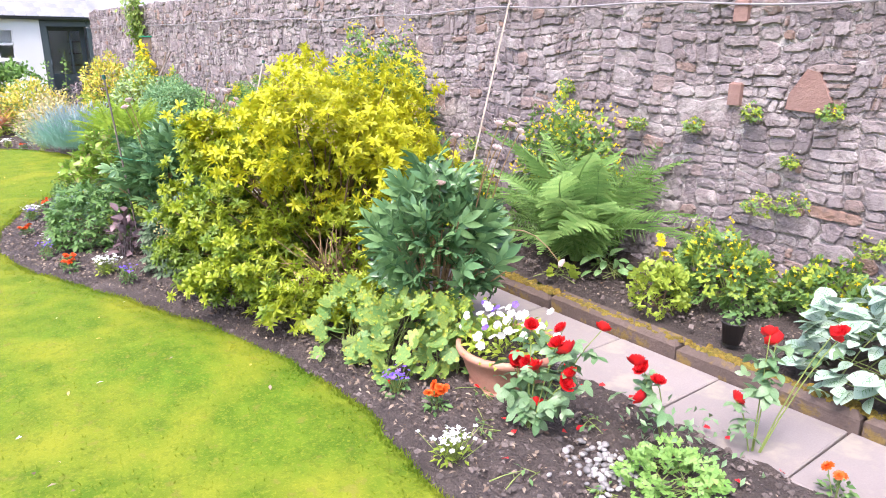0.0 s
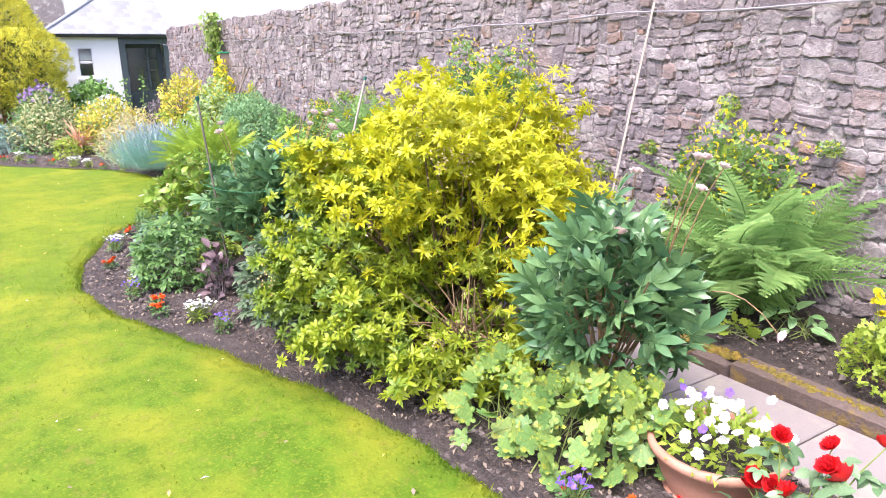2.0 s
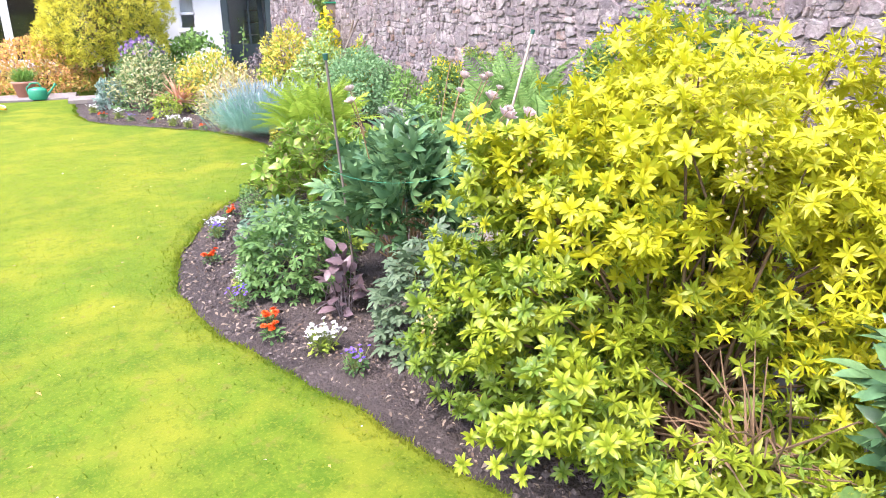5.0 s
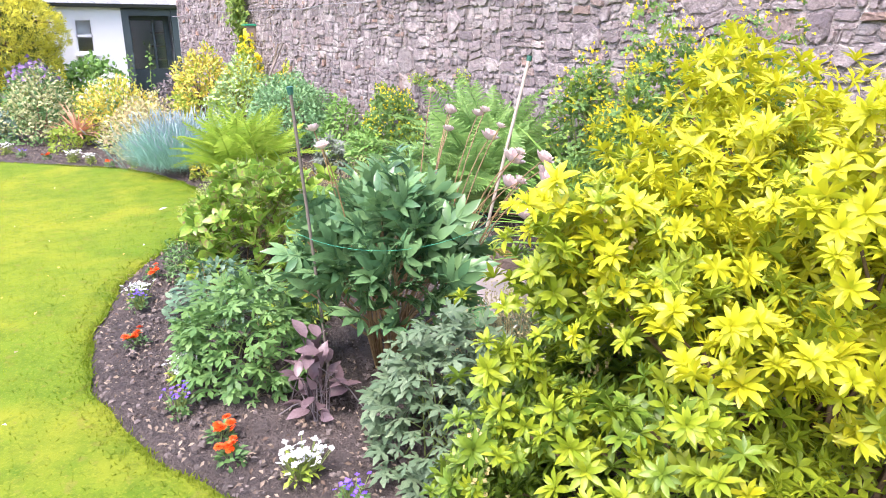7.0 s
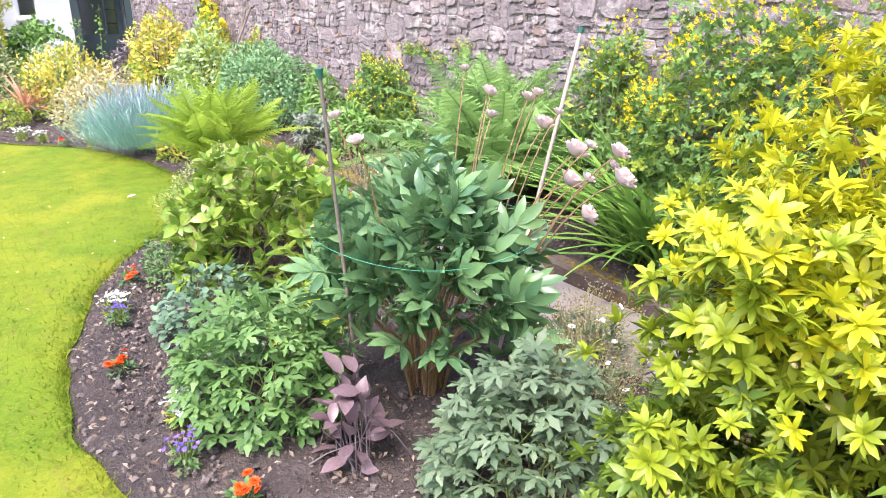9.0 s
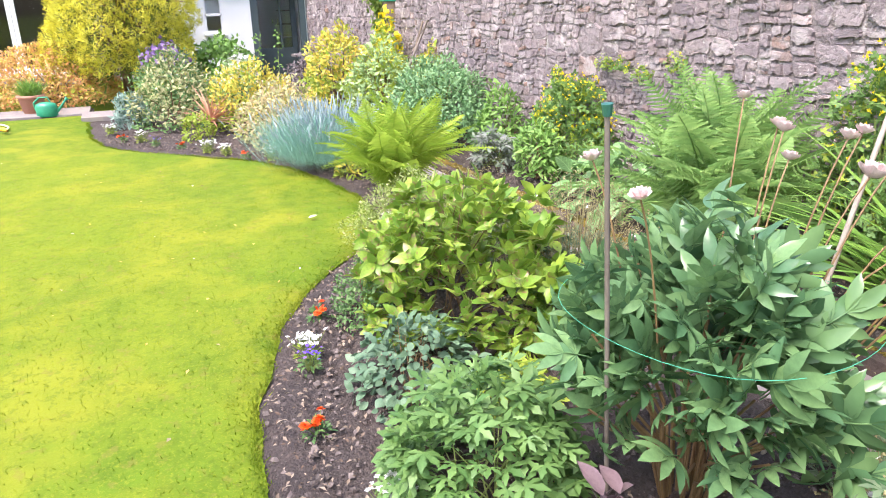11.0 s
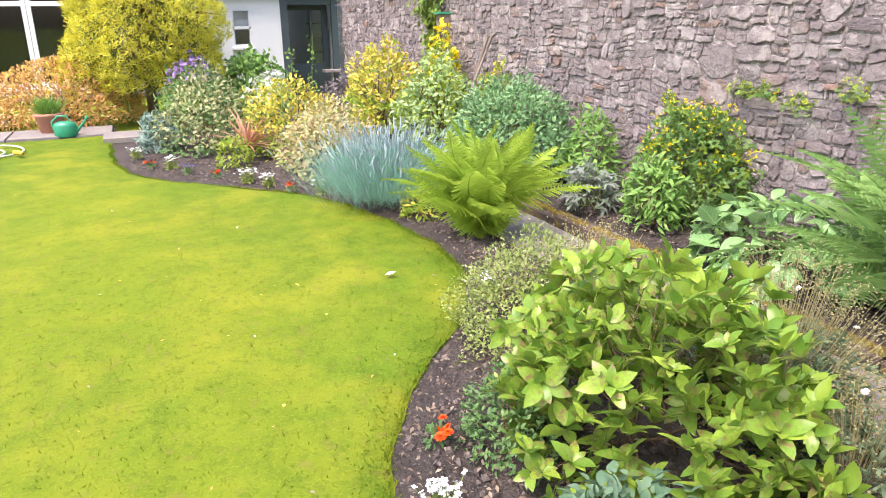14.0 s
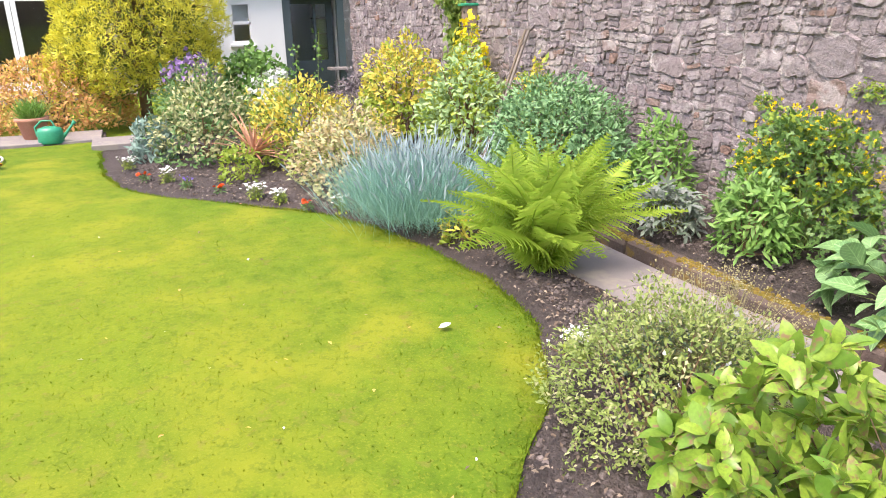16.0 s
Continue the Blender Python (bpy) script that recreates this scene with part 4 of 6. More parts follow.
# each branch end carries a clump of shoots; young growth, plus sun and shade painted in by height and side, sets its
# colour
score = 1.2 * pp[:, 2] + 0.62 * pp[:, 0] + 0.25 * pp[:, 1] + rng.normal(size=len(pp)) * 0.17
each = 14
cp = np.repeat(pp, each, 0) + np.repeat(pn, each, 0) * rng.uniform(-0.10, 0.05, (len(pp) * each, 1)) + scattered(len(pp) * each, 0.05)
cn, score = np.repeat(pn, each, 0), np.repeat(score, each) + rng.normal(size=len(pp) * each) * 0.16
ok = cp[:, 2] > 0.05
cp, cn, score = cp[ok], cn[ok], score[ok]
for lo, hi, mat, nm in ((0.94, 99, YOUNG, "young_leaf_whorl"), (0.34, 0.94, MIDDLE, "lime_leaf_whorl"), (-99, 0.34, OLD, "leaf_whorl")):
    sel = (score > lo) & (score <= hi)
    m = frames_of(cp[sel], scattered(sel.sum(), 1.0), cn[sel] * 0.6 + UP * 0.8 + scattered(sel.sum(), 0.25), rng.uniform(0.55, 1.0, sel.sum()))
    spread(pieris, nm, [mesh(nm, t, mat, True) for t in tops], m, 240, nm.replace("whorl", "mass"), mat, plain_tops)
rac = pp[rng.choice(len(pp), 26, replace=False)]
part("seed_spray", merged([placed(LUMP, frames_of(c + scattered(34, 0.03) * np.array([1, 1, 2.2]) - UP * 0.05 + np.array([0.02, -0.03, 0]), scattered(34, 1), scattered(34, 1), 0.0055)) for c in rac]), DRY, pieris, "hanging dry seed clusters", kind="stuff")


def peony(label, x, y, spread_r, h, n, flowers, lean, limit=150):
    ob = thing("peony", x, y, 0.01, label, "peony", "peonies")
    p, nrm = crown(n, spread_r, spread_r * 0.92, h * (0.72 - 0.05 * lean), h * (0.27 + 0.07 * lean), -0.45, 0.18, 0.55, x)
    feet = p * np.array([0.18, 0.18, 0])
    idx = rng.choice(len(p), 46, replace=False)
    for i in idx:
        part("stalk", tube([feet[i], feet[i] * 1.6 + UP * p[i, 2] * 0.45, p[i] * 0.97], [0.006, 0.0055, 0.004], 5), STALK, ob)
    out = unit(nrm * np.array([1, 1, 0.35]) + scattered(len(p), 0.25))
    start = p - out * 0.12
    m = frames_of(start, out + UP * (0.62 + 0.8 * np.clip(nrm[:, 2:], 0, 1)), UP * 0.6 + nrm * 0.7 + scattered(len(p), 0.3), rng.uniform(0.14, 0.235, len(p)))
    spread(ob, "leaf", [mesh("leaf", PEONY_LEAF, PEONY, True)], m, limit, "inner_foliage", PEONY, [PEONY_LEAF])
    fm = mesh("flower", DOUBLE, PINK_FL, True)
    bud = mesh("bud", ROSE, PINK_FL, True)
    for fx, fy, fz, s in flowers:
        a = np.array([fx * 0.62, fy * 0.62, h * 0.72])
        st = part("flower_stalk", tube(bent(a, (fx, fy, fz), 0.05), [0.0035, 0.0035, 0.003, 0.003, 0.003], 5), STALK, ob)
        head = new("flower" if s > 0.035 else "bud", fm if s > 0.035 else bud)
        head.parent = st
        d = Vector((fx, fy, fz)) - Vector(a)
        head.matrix_basis = Matrix.Translation((fx, fy, fz)) @ d.to_track_quat("Z", "Y").to_matrix().to_4x4() @ Matrix.Scale(s, 4)
    return ob


peony("dark green peony with pale buds beside the path", -3.02, 2.12, 0.42, 0.95, 230, [(0.03, 0.1, 1.12, 0.03), (0.1, -0.05, 0.9, 0.028), (0.25, 0.2, 1.2, 0.028), (0.18, 0.35, 1.18, 0.026), (0.3, 0.3, 1.16, 0.026), (0.6, 0.32, 0.55, 0.028), (0.35, 0.1, 1.1, 0.024)], 0)
peony("large peony with blush flowers tied to a cane", -5.93, 1.62, 0.50, 0.90, 350, [(0.29, 0.48, 1.0, 0.055), (0.29, 0.46, 0.89, 0.05), (0.52, 0.48, 0.94, 0.052), (0.38, 0.46, 0.78, 0.05), (0.48, 0.50, 1.03, 0.042), (0.12, 0.48, 1.08, 0.045), (0.40, 0.44, 0.93, 0.03), (0.45, 0.52, 0.98, 0.026), (0.03, 0.48, 1.18, 0.032), (0.06, 0.5, 1.2, 0.028), (-0.2, 0.48, 1.17, 0.032), (-0.24, 0.5, 1.18, 0.03),
      (-0.38, 0.48, 1.26, 0.026), (0.18, 0.5, 1.14, 0.024), (-0.1, 0.4, 1.1, 0.03), (0.05, -0.32, 1.10, 0.03), (-0.32, -0.2, 1.12, 0.034), (0.42, 0.42, 1.06, 0.026)], 1)

# lady's mantle in front of the yellow shrub
for dx, dy, r, n in ((-2.86, 1.80, 0.25, 120), (-3.17, 1.68, 0.2, 70), (-2.68, 1.98, 0.17, 50)):
    mantle = broad("lady_mantle", "lady's mantle with rounded yellow-green leaves at the lawn edge", dx, dy, 0.01, r, r * 0.85, 0.33, n, MANTLE, 0.105, ALCHEMILLA, "plant", 140, inner=0.7, group="lady's mantles", flat=0.8, tilt=0.5, face=(0.35, -0.6, 0))
    fp = np.stack([rng.normal(size=110) * r * 0.5, rng.normal(size=110) * r * 0.5, rng.uniform(0.28, 0.42, 110)], -1)
    part("flower_froth", placed(FLORET, frames_of(fp, scattered(110, 1), UP + scattered(110, 0.5), 0.011)), LIME, mantle, "frothy lime flower sprays", kind="stuff")

# terracotta planter with pansies
pot = thing("planter", -2.39, 2.08, 0.015, "wide terracotta planter full of white pansies", "planter")
part("body", lathe([(0.0, 0.0), (0.165, 0.0), (0.172, 0.016), (0.2, 0.085), (0.228, 0.168), (0.243, 0.172), (0.25, 0.19), (0.246, 0.21), (0.226, 0.21), (0.216, 0.18), (0.0, 0.175)], 32, 1.03, 1.0), TERRACOTTA, pot, smooth=True)
part("foot_ring", lathe([(0.15, -0.012), (0.18, -0.012), (0.184, 0.012), (0.172, 0.018)], 32, 1.03, 1.0), TERRACOTTA, pot, smooth=True)
part("compost", lathe([(0.0, 0.192), (0.222, 0.188)], 20), SOIL, pot)
pan = thing("pansies", -2.39, 2.08, 0.20, "white pansies with a few violet ones growing in the planter", "flower")
p, nrm = crown(420, 0.23, 0.23, 0.12, 0, -0.1, 0.2, 0.3)
part("foliage", placed(SMALL, frames_of(p, nrm + scattered(len(p), 0.5), UP + scattered(len(p), 0.4), 0.045)), LIME, pan, kind="stuff")
for cnt, mat, sz, zz in ((40, WHITE_FL, 0.022, 0.15), (6, PURPLE_FL, 0.018, 0.19)):
    fp = np.stack([rng.normal(size=cnt) * 0.115, rng.normal(size=cnt) * 0.115, zz + rng.uniform(-0.05, 0.06, cnt)], -1)
    fp[:, 2] -= 0.5 * np.abs(np.hypot(fp[:, 0], fp[:, 1]) - 0.1) * 0.8
    spread(pan, "flower", [mesh("flower", PANSY, mat)], frames_of(fp, scattered(cnt, 1.0) * np.array([1, 1, 0.3]), np.array([0.4, -0.9, 0.6]) + scattered(cnt, 0.35), sz), 60, "x", mat, [PANSY])


def rose_bush(label, x, y, heads, leaves):
    ob = thing("rose_bush", x, y, 0.015, label, "rose", "red roses")
    hm, lm = mesh("flower", DOUBLE, RED_FL, True), mesh("leaf", fan(leaf(1, 0.6, 4, 0.2, 0.3, 0.45), 3, 75, (1, 0.85)), ROSE_LEAF, True)
    for i, (hx, hy, hz) in enumerate(heads):
        st = part("stem", tube(bent((hx * 0.12, hy * 0.12, 0), (hx, hy, hz), 0.05), [0.0035, 0.003, 0.0028, 0.0025, 0.002], 5), GREEN_STALK, ob)
        head = new("flower", hm)
        head.parent = st
        head.matrix_basis = pose(hx, hy, hz, 25 + rng.normal() * 20, rng.normal() * 20, rng.random() * 360) @ Matrix.Scale(0.036 * rng.uniform(0.8, 1.15), 4)
    hh = np.array(heads)
    for i in range(leaves):
        c = hh[rng.integers(0, len(hh))] * rng.uniform(0.6, 0.98)
        lf = new("leaf", lm)
        lf.parent = ob
        lf.matrix_basis = pose(c[0] + rng.normal() * 0.035, c[1] + rng.normal() * 0.035, max(0.08, c[2] - abs(rng.normal()) * 0.05), rng.normal() * 25 - 5, rng.normal() * 20, rng.random() * 360) @ Matrix.Scale(rng.uniform(0.045, 0.075), 4)
    return ob


rose_bush("low rose bush crowded with red blooms beside the planter", -1.99, 1.84, [(-0.07, 0.06, 0.45), (-0.15, 0.05, 0.23), (-0.13, 0.03, 0.28), (0.17, 0.06, 0.31), (0.16, 0.03, 0.28), (0.02, 0.02, 0.13), (0.13, 0.08, 0.40), (0.07, 0.1, 0.47), (-0.06, 0.04, 0.29), (0.09, 0.06, 0.42), (-0.02, 0.05, 0.27), (0.15, 0.25, 0.46)], 95)
rose_bush("small sparse rose with three red blooms by the path edge", -1.62, 2.28, [(-0.08, -0.08, 0.30), (-0.1, -0.1, 0.32), (-0.02, -0.06, 0.26), (-0.06, -0.08, 0.17)], 16)
rose_bush("leggy rose with red blooms leaning over the path", -1.33, 2.46, [(-0.02, 0.05, 0.5), (0.0, 0.07, 0.47), (0.16, 0.16, 0.53), (0.19, 0.18, 0.54), (-0.08, -0.04, 0.22)], 34)
solid("rose_leaves_low", placed(SMALL, frames_of(np.stack([rng.normal(size=90) * 0.14, rng.normal(size=90) * 0.12, rng.uniform(0.02, 0.16, 90)], -1), scattered(90, 1), UP + scattered(90, 0.4), 0.04)), ROSE_LEAF, -1.5, 2.2, 0.01, "low straggly rose leaves at the path edge", "rose", kind="stuff")
peb = thing("pebble_patch", -1.6, 1.87, 0.0, "patch of white and grey rounded pebbles on the soil", "pebbles")
stone_v = lathe([(0.0, -0.5), (0.7, -0.35), (1.0, 0.05), (0.7, 0.42), (0.0, 0.55)], 8)
pm = [mesh("pebble", stone_v, PEBBLE, True)]
k = 110
pos = np.stack([rng.normal(size=k) * 0.075, rng.normal(size=k) * 0.075, rng.uniform(0.02, 0.045, k)], -1)
m = frames_of(pos, scattered(k, 1) * np.array([1, 1, 0.1]), UP + scattered(k, 0.2), rng.uniform(0.011, 0.021, k))
m[:, :3, 0] *= rng.uniform(0.6, 0.9, k)[:, None]
spread(peb, "pebble", pm, m, 200, "x", PEBBLE, [stone_v])
broad("parsley_plant", "fresh green ferny-leaved plant by the pebbles", -1.36, 1.98, 0.01, 0.19, 0.16, 0.16, 150, CORY_LEAF, 0.06, FRESH, "plant", 60)

bedding("marigold", "orange bedding flower in bare soil", -2.38, 1.64, 0.11, 0.05, SOFT, POMPON, ORANGE_FL, 0.026, 6, "orange bedding flowers")
bedding("marigold", "small orange bedding flowers by the path", -0.98, 2.42, 0.12, 0.06, SOFT, POMPON, ORANGE_FL, 0.022, 3, "yellow bedding flowers")
bedding("alyssum", "white alyssum cushion in the soil", -2.02, 1.45, 0.12, 0.07, LIME, FLORET, WHITE_FL, 0.010, 60, "alyssum cushions")
bedding("lobelia", "small violet bedding plant beside the mantle leaves", -2.62, 1.58, 0.11, 0.06, SOFT, FLORET, PURPLE_FL, 0.011, 26, "violet bedding plants")
for x, y in ((-2.35, 1.9), (-1.85, 2.1), (-1.75, 1.6), (-2.1, 1.7), (-1.5, 1.75), (-2.2, 2.25)):
    broad("weed", "tiny green seedling weed in the soil", x, y, 0.015, 0.06, 0.06, 0.05, 14, SMALL, 0.03, SOFT, "weed", 14, group="seedling weeds")

# ---- border, the rounded tip ----
for x, y in ((-6.84, 0.62), (-5.72, 0.73), (-7.9, 0.9), (-13.4, 0.72), (-14.3, 0.09), (-12.4, 1.3), (-5.55, 0.72)):
    bedding("marigold", "orange bedding flower in bare soil", x, y, 0.075, 0.05, SOFT, POMPON, ORANGE_FL, 0.022, 6, "orange bedding flowers")
for x, y, s in ((-5.30, 0.90, 1.15), (-6.28, 0.72, 1.0), (-7.5, 0.75, 0.9), (-9.16, 1.8, 1.1), (-14.1, 0.3, 1.2), (-13.0, 0.98, 1.2), (-12.75, 1.15, 1.0), (-15.0, -0.05, 1.1), (-12.2, 1.55, 1.1)):
    bedding("alyssum", "white alyssum cushion with yellowing stems", x, y, 0.12 * s, 0.06 * s, LIME, FLORET, WHITE_FL, 0.012 if x > -11 else 0.014, 60 if x > -11 else 40, "alyssum cushions")
for x, y in ((-6.03, 0.64), (-5.05, 0.98), (-13.75, 0.45), (-7.35, 0.72)):
    bedding("lobelia", "small violet bedding plant in bare soil", x, y, 0.11, 0.05, SOFT, FLORET, PURPLE_FL, 0.009, 24, "violet bedding plants")
broad("geranium", "soft green geranium with deeply cut leaves", -6.22, 1.02, 0.01, 0.36, 0.33, 0.50, 520, PALM7, 0.066, GERANIUM, "plant", 170, inner=0.6, flat=0.9, tilt=0.45)
broad("purple_heuchera", "dusky purple-leaved plant in bare soil", -5.70, 1.14, 0.01, 0.10, 0.09, 0.38, 64, leaf(1, 0.5, 5, 0.3, 0.25, 0.42, wave=0.06), 0.095, PURPLE_LEAF, "plant", 110, SMOKE, inner=0.25, rise=0.35)
broad("grey_geranium", "grey-green geranium with hand-shaped leaves and dry flower stems", -5.12, 1.45, 0.01, 0.36, 0.32, 0.58, 560, PALM7, 0.062, GREY_GREEN, "plant", 170, inner=0.6, flat=0.85, tilt=0.5)
cane1 = thing("garden_cane", -5.905, 1.295, 0.0, "weathered cane with dark green cap supporting a peony", "cane", "canes")
part("cane", tube([(0, 0, -0.05), (0.012, -0.06, 0.68), (0.025, -0.12, 1.35)], 0.007, 8), OLD_CANE, cane1, smooth=True)
part("cap", tube([(0.025, -0.118, 1.335), (0.026, -0.122, 1.365), (0.026, -0.1222, 1.366)], [0.011, 0.015, 0.001], 10), DARK_CAP, cane1, "green rubber cap")
cane2 = thing("garden_cane", -5.99, 2.05, 0.0, "bamboo cane leaning behind the peony", "cane", "canes")
part("cane", tube([(0, 0, -0.05), (0.0, 0.22, 0.72), (-0.01, 0.44, 1.44)], 0.009, 8), CANE, cane2, smooth=True)
part("cap", tube([(-0.01, 0.437, 1.43), (-0.01, 0.443, 1.455), (-0.01, 0.444, 1.456)], [0.011, 0.015, 0.001], 10), DARK_CAP, cane2, "green rubber cap")
a = np.linspace(0, 2 * math.pi, 49)
solid("plant_twine", tube(np.stack([-5.88 + 0.44 * np.cos(a), 1.60 + 0.45 * np.sin(a), 0.765 + 0.012 * np.sin(3 * a)], -1), 0.0009, 5), TWINE, 0, 0, 0, "green twine looped round the peony and canes", "twine")


def dry_heads(label, x, y, r, h, n, z=0.0):
    """Wiry stems with small papery heads."""
    ob = thing("astrantia", x, y, z, label, "plant", "dry-headed perennials")
    p, nrm = crown(n, r, r, h, 0, -0.05, 0.2, 0.55)
    stalks = [tube(bent(p[i] * np.array([0.3, 0.3, 0]), p[i], 0.02, 3), [0.0013, 0.0011, 0.0008], 3) for i in range(len(p))]
    part("stemwork", merged(stalks), DRY_HEAD, ob, kind="stuff")
    part("seed_spray", placed(LUMP, frames_of(np.repeat(p, 5, 0) + scattered(5 * len(p), 0.02), scattered(5 * len(p), 1), UP + scattered(5 * len(p), 0.5), 0.0036)), DRY_HEAD, ob, "small papery seed heads", kind="stuff")
    q, qn = crown(n, r * 0.9, r * 0.9, h * 0.5, 0, -0.05, 0.2, 0.5)
    part("foliage", placed(PALMATE, frames_of(q, qn + scattered(len(q), 0.4), UP + scattered(len(q), 0.3), 0.05)), GREY_GREEN, ob, kind="stuff")
    fl = p[:12]
    spread(ob, "flower", [mesh("flower", PANSY, WHITE_FL)], frames_of(fl, scattered(len(fl), 1), UP + scattered(len(fl), 0.4), 0.014), 20, "x", WHITE_FL, [PANSY])
    return ob


dry_heads("wiry plant with dry yellowish heads over the path", -5.3, 1.85, 0.32, 0.62, 260)
dry_heads("wiry plant with dry heads beside the paving", -5.75, 2.35, 0.33, 0.36, 200)
dry_heads("wiry dry-headed perennial leaning over the path", -7.55, 2.3, 0.48, 0.74, 620)
dry_heads("low wiry perennial with bronzed leaves by the paving", -7.05, 2.14, 0.3, 0.42, 220)
dry_heads("wiry dry-headed perennial behind the hydrangea", -8.75, 2.2, 0.48, 0.54, 460)
broad("hydrangea", "leafy hydrangea with bright green oval leaves, some bronzed", -7.52, 1.62, 0.01, 0.68, 0.56, 0.76, 440, HYDRA_TIP, 0.104, HYDRANGEA, "hydrangea", 290, BARK, inner=0.45, flat=0.8, tilt=0.55, part_name="leaf_rosette", jitter=0.5)
broad("glaucous_perennial", "low plant with small blue-green leaves and red stems", -6.96, 1.10, 0.01, 0.29, 0.28, 0.36, 620, OVATE, 0.052, GLAUCOUS, "plant", 200, STALK, inner=0.4)
broad("cut_leaf_geranium", "feathery yellow-green low plant", -6.68, 1.42, 0.01, 0.2, 0.18, 0.2, 190, PALM7, 0.05, LIME, "plant", 120)
shrub("dwarf_shrub", "low shrub with tiny dark leaves at the bed edge", -7.74, 1.14, 0.01, 0.24, 0.18, 0.30, 1500, SMALL, 0.028, [(SOFT, 1, 0)], 12)
shrub("cream_box_shrub", "low shrub with tiny cream-edged leaves", -8.52, 1.76, 0.01, 0.50, 0.46, 0.56, 8500, SMALL, 0.024, [(OLIVE, 1, 0), (CREAM, 0.14, 0.0)], 16, lump=0.3)

# ---- bed at the foot of the wall ----
fern("tall green fern against the wall", -3.2, 3.46, 0.16, 0.94, 60, FERN_DEEP, 20, (48, 92), droops=(0.6, 0.85, 1.05))
fern("very large fern beside the wall", -7.6, 3.42, 0.16, 1.08, 120, FERN_DEEP, 50, (38, 92), droops=(0.45, 0.65, 0.95))
fern("lime green fern at the bend of the path", -10.22, 2.27, 0.0, 0.88, 96, FERN_LIME, 10, (46, 90), droops=(0.4, 0.55, 0.75))


def corydalis(label, x, y, z, rx, ry, h, n, flowers, group="yellow corydalis"):
    return shrub("corydalis", label, x, y, z, rx, ry, h, n, CORY_LEAF, 0.062, [(CORY, 1, 0), (LIME, 0.2, 0.25)], 16, "corydalis", group, flowers=(YELLOW_FL, SPUR, 0.019, int(flowers * 1.7), 0.5, "flower"), bark=GREEN_STALK)


corydalis("tall yellow-flowered corydalis against the wall", -5.75, 3.52, 0.16, 0.85, 0.34, 1.42, 4100, 520)
corydalis("yellow corydalis rising behind the fern", -3.5, 3.64, 0.17, 0.48, 0.2, 1.04, 1500, 170)
corydalis("low corydalis clump with yellow flowers", -2.2, 3.58, 0.16, 0.33, 0.2, 0.40, 700, 50)
corydalis("small corydalis clump at the wall foot", -1.6, 3.72, 0.17, 0.3, 0.12, 0.32, 500, 30)
corydalis("yellow corydalis spilling down the wall", -9.55, 3.66, 0.17, 0.5, 0.2, 0.86, 1700, 150)
corydalis("corydalis under the wall near the pole", -4.55, 3.6, 0.16, 0.3, 0.22, 0.5, 700, 30)
corydalis("corydalis beyond the large fern", -6.75, 3.66, 0.17, 0.35, 0.18, 1.25, 1300, 90)
for x, z, s in ((-2.26, 1.25, 0.09), (-2.63, 1.15, 0.08), (-1.83, 1.29, 0.09), (-2.14, 0.74, 0.14), (-1.96, 0.78, 0.13), (-3.7, 1.33, 0.1), (-3.05, 1.12, 0.1), (-2.0, 1.0, 0.06), (-9.32, 1.15, 0.14), (-9.11, 1.15, 0.12), (-8.87, 1.1, 0.16), (-10.02, 1.02, 0.1), (-4.3, 1.0, 0.09), (-4.75, 0.8, 0.14), (-8.5, 1.2, 0.14), (-2.5, 0.5, 0.2), (-1.5, 0.62, 0.12)):
    shrub("wall_tuft", "small corydalis tuft rooted in the wall joints", x, 3.81, z - s * 0.6, s * 0.68, 0.04, s * 0.9, 70, CORY_LEAF, 0.032, [(CORY, 1, 0), (LIME, 0.5, 0)], 5, "corydalis", "wall tufts", low=-0.8, droop=0.7, flowers=(YELLOW_FL, SPUR, 0.014, 5, 0.3, "flower"), bark=GREEN_STALK)
shrub("lime_bedding", "small lime-leaved plant by the kerb", -2.36, 3.25, 0.14, 0.17, 0.13, 0.26, 260, CORY_LEAF, 0.055, [(LIME, 1, 0)], 8, "plant")
bedding("marigold", "bright yellow daisy flowers on the wall bed", -2.5, 3.42, 0.36, 0.06, SOFT, POMPON, YELLOW_FL, 0.032, 4, "yellow bedding flowers", 0.15)
broad("bergenia", "glossy green broad-leaved seedling under the fern", -2.92, 3.48, 0.15, 0.15, 0.13, 0.17, 22, OVATE, 0.11, HOSTA, "plant", 22)
broad("pale_seedling", "pale green low rosette by the kerb", -3.1, 3.22, 0.14, 0.08, 0.08, 0.08, 12, MANTLE, 0.08, LIME, "plant", 12)


BR = leaf(1, 0.85, 6, 0.12, 0.4, 0.36, notch=0.2)
br = broad("brunnera", "silver-white heart-shaped leaves with green veins", -1.15, 3.22, 0.14, 0.38, 0.28, 0.44, 290, BR, 0.092, BRUNNERA, "plant", 290, inner=0.65, flat=0.8, tilt=0.6)
rib_v = merged([placed(leaf(1, 0.045, 5, 0.0, 0.4, 0.3), turned(0, 0, 0.97, (0, 0.0, 0.006)))] + [placed(leaf(0.36, 0.028, 2, 0, 0.1), turned(a * 48, 3, 1.0, (0, t, 0.008 - 0.4 * t * t))) for t in (0.14, 0.3, 0.46, 0.6) for a in (-1, 1)])
rib_me = mesh("vein", rib_v, BRUNNERA_RIB)
for lf in [o for o in br.children if o.name.startswith("leaf")]:
    part("vein", rib_me, None, lf)
hosta_tpl = leaf(1, 0.6, 6, 0.25, 0.5, 0.4, notch=0.1)
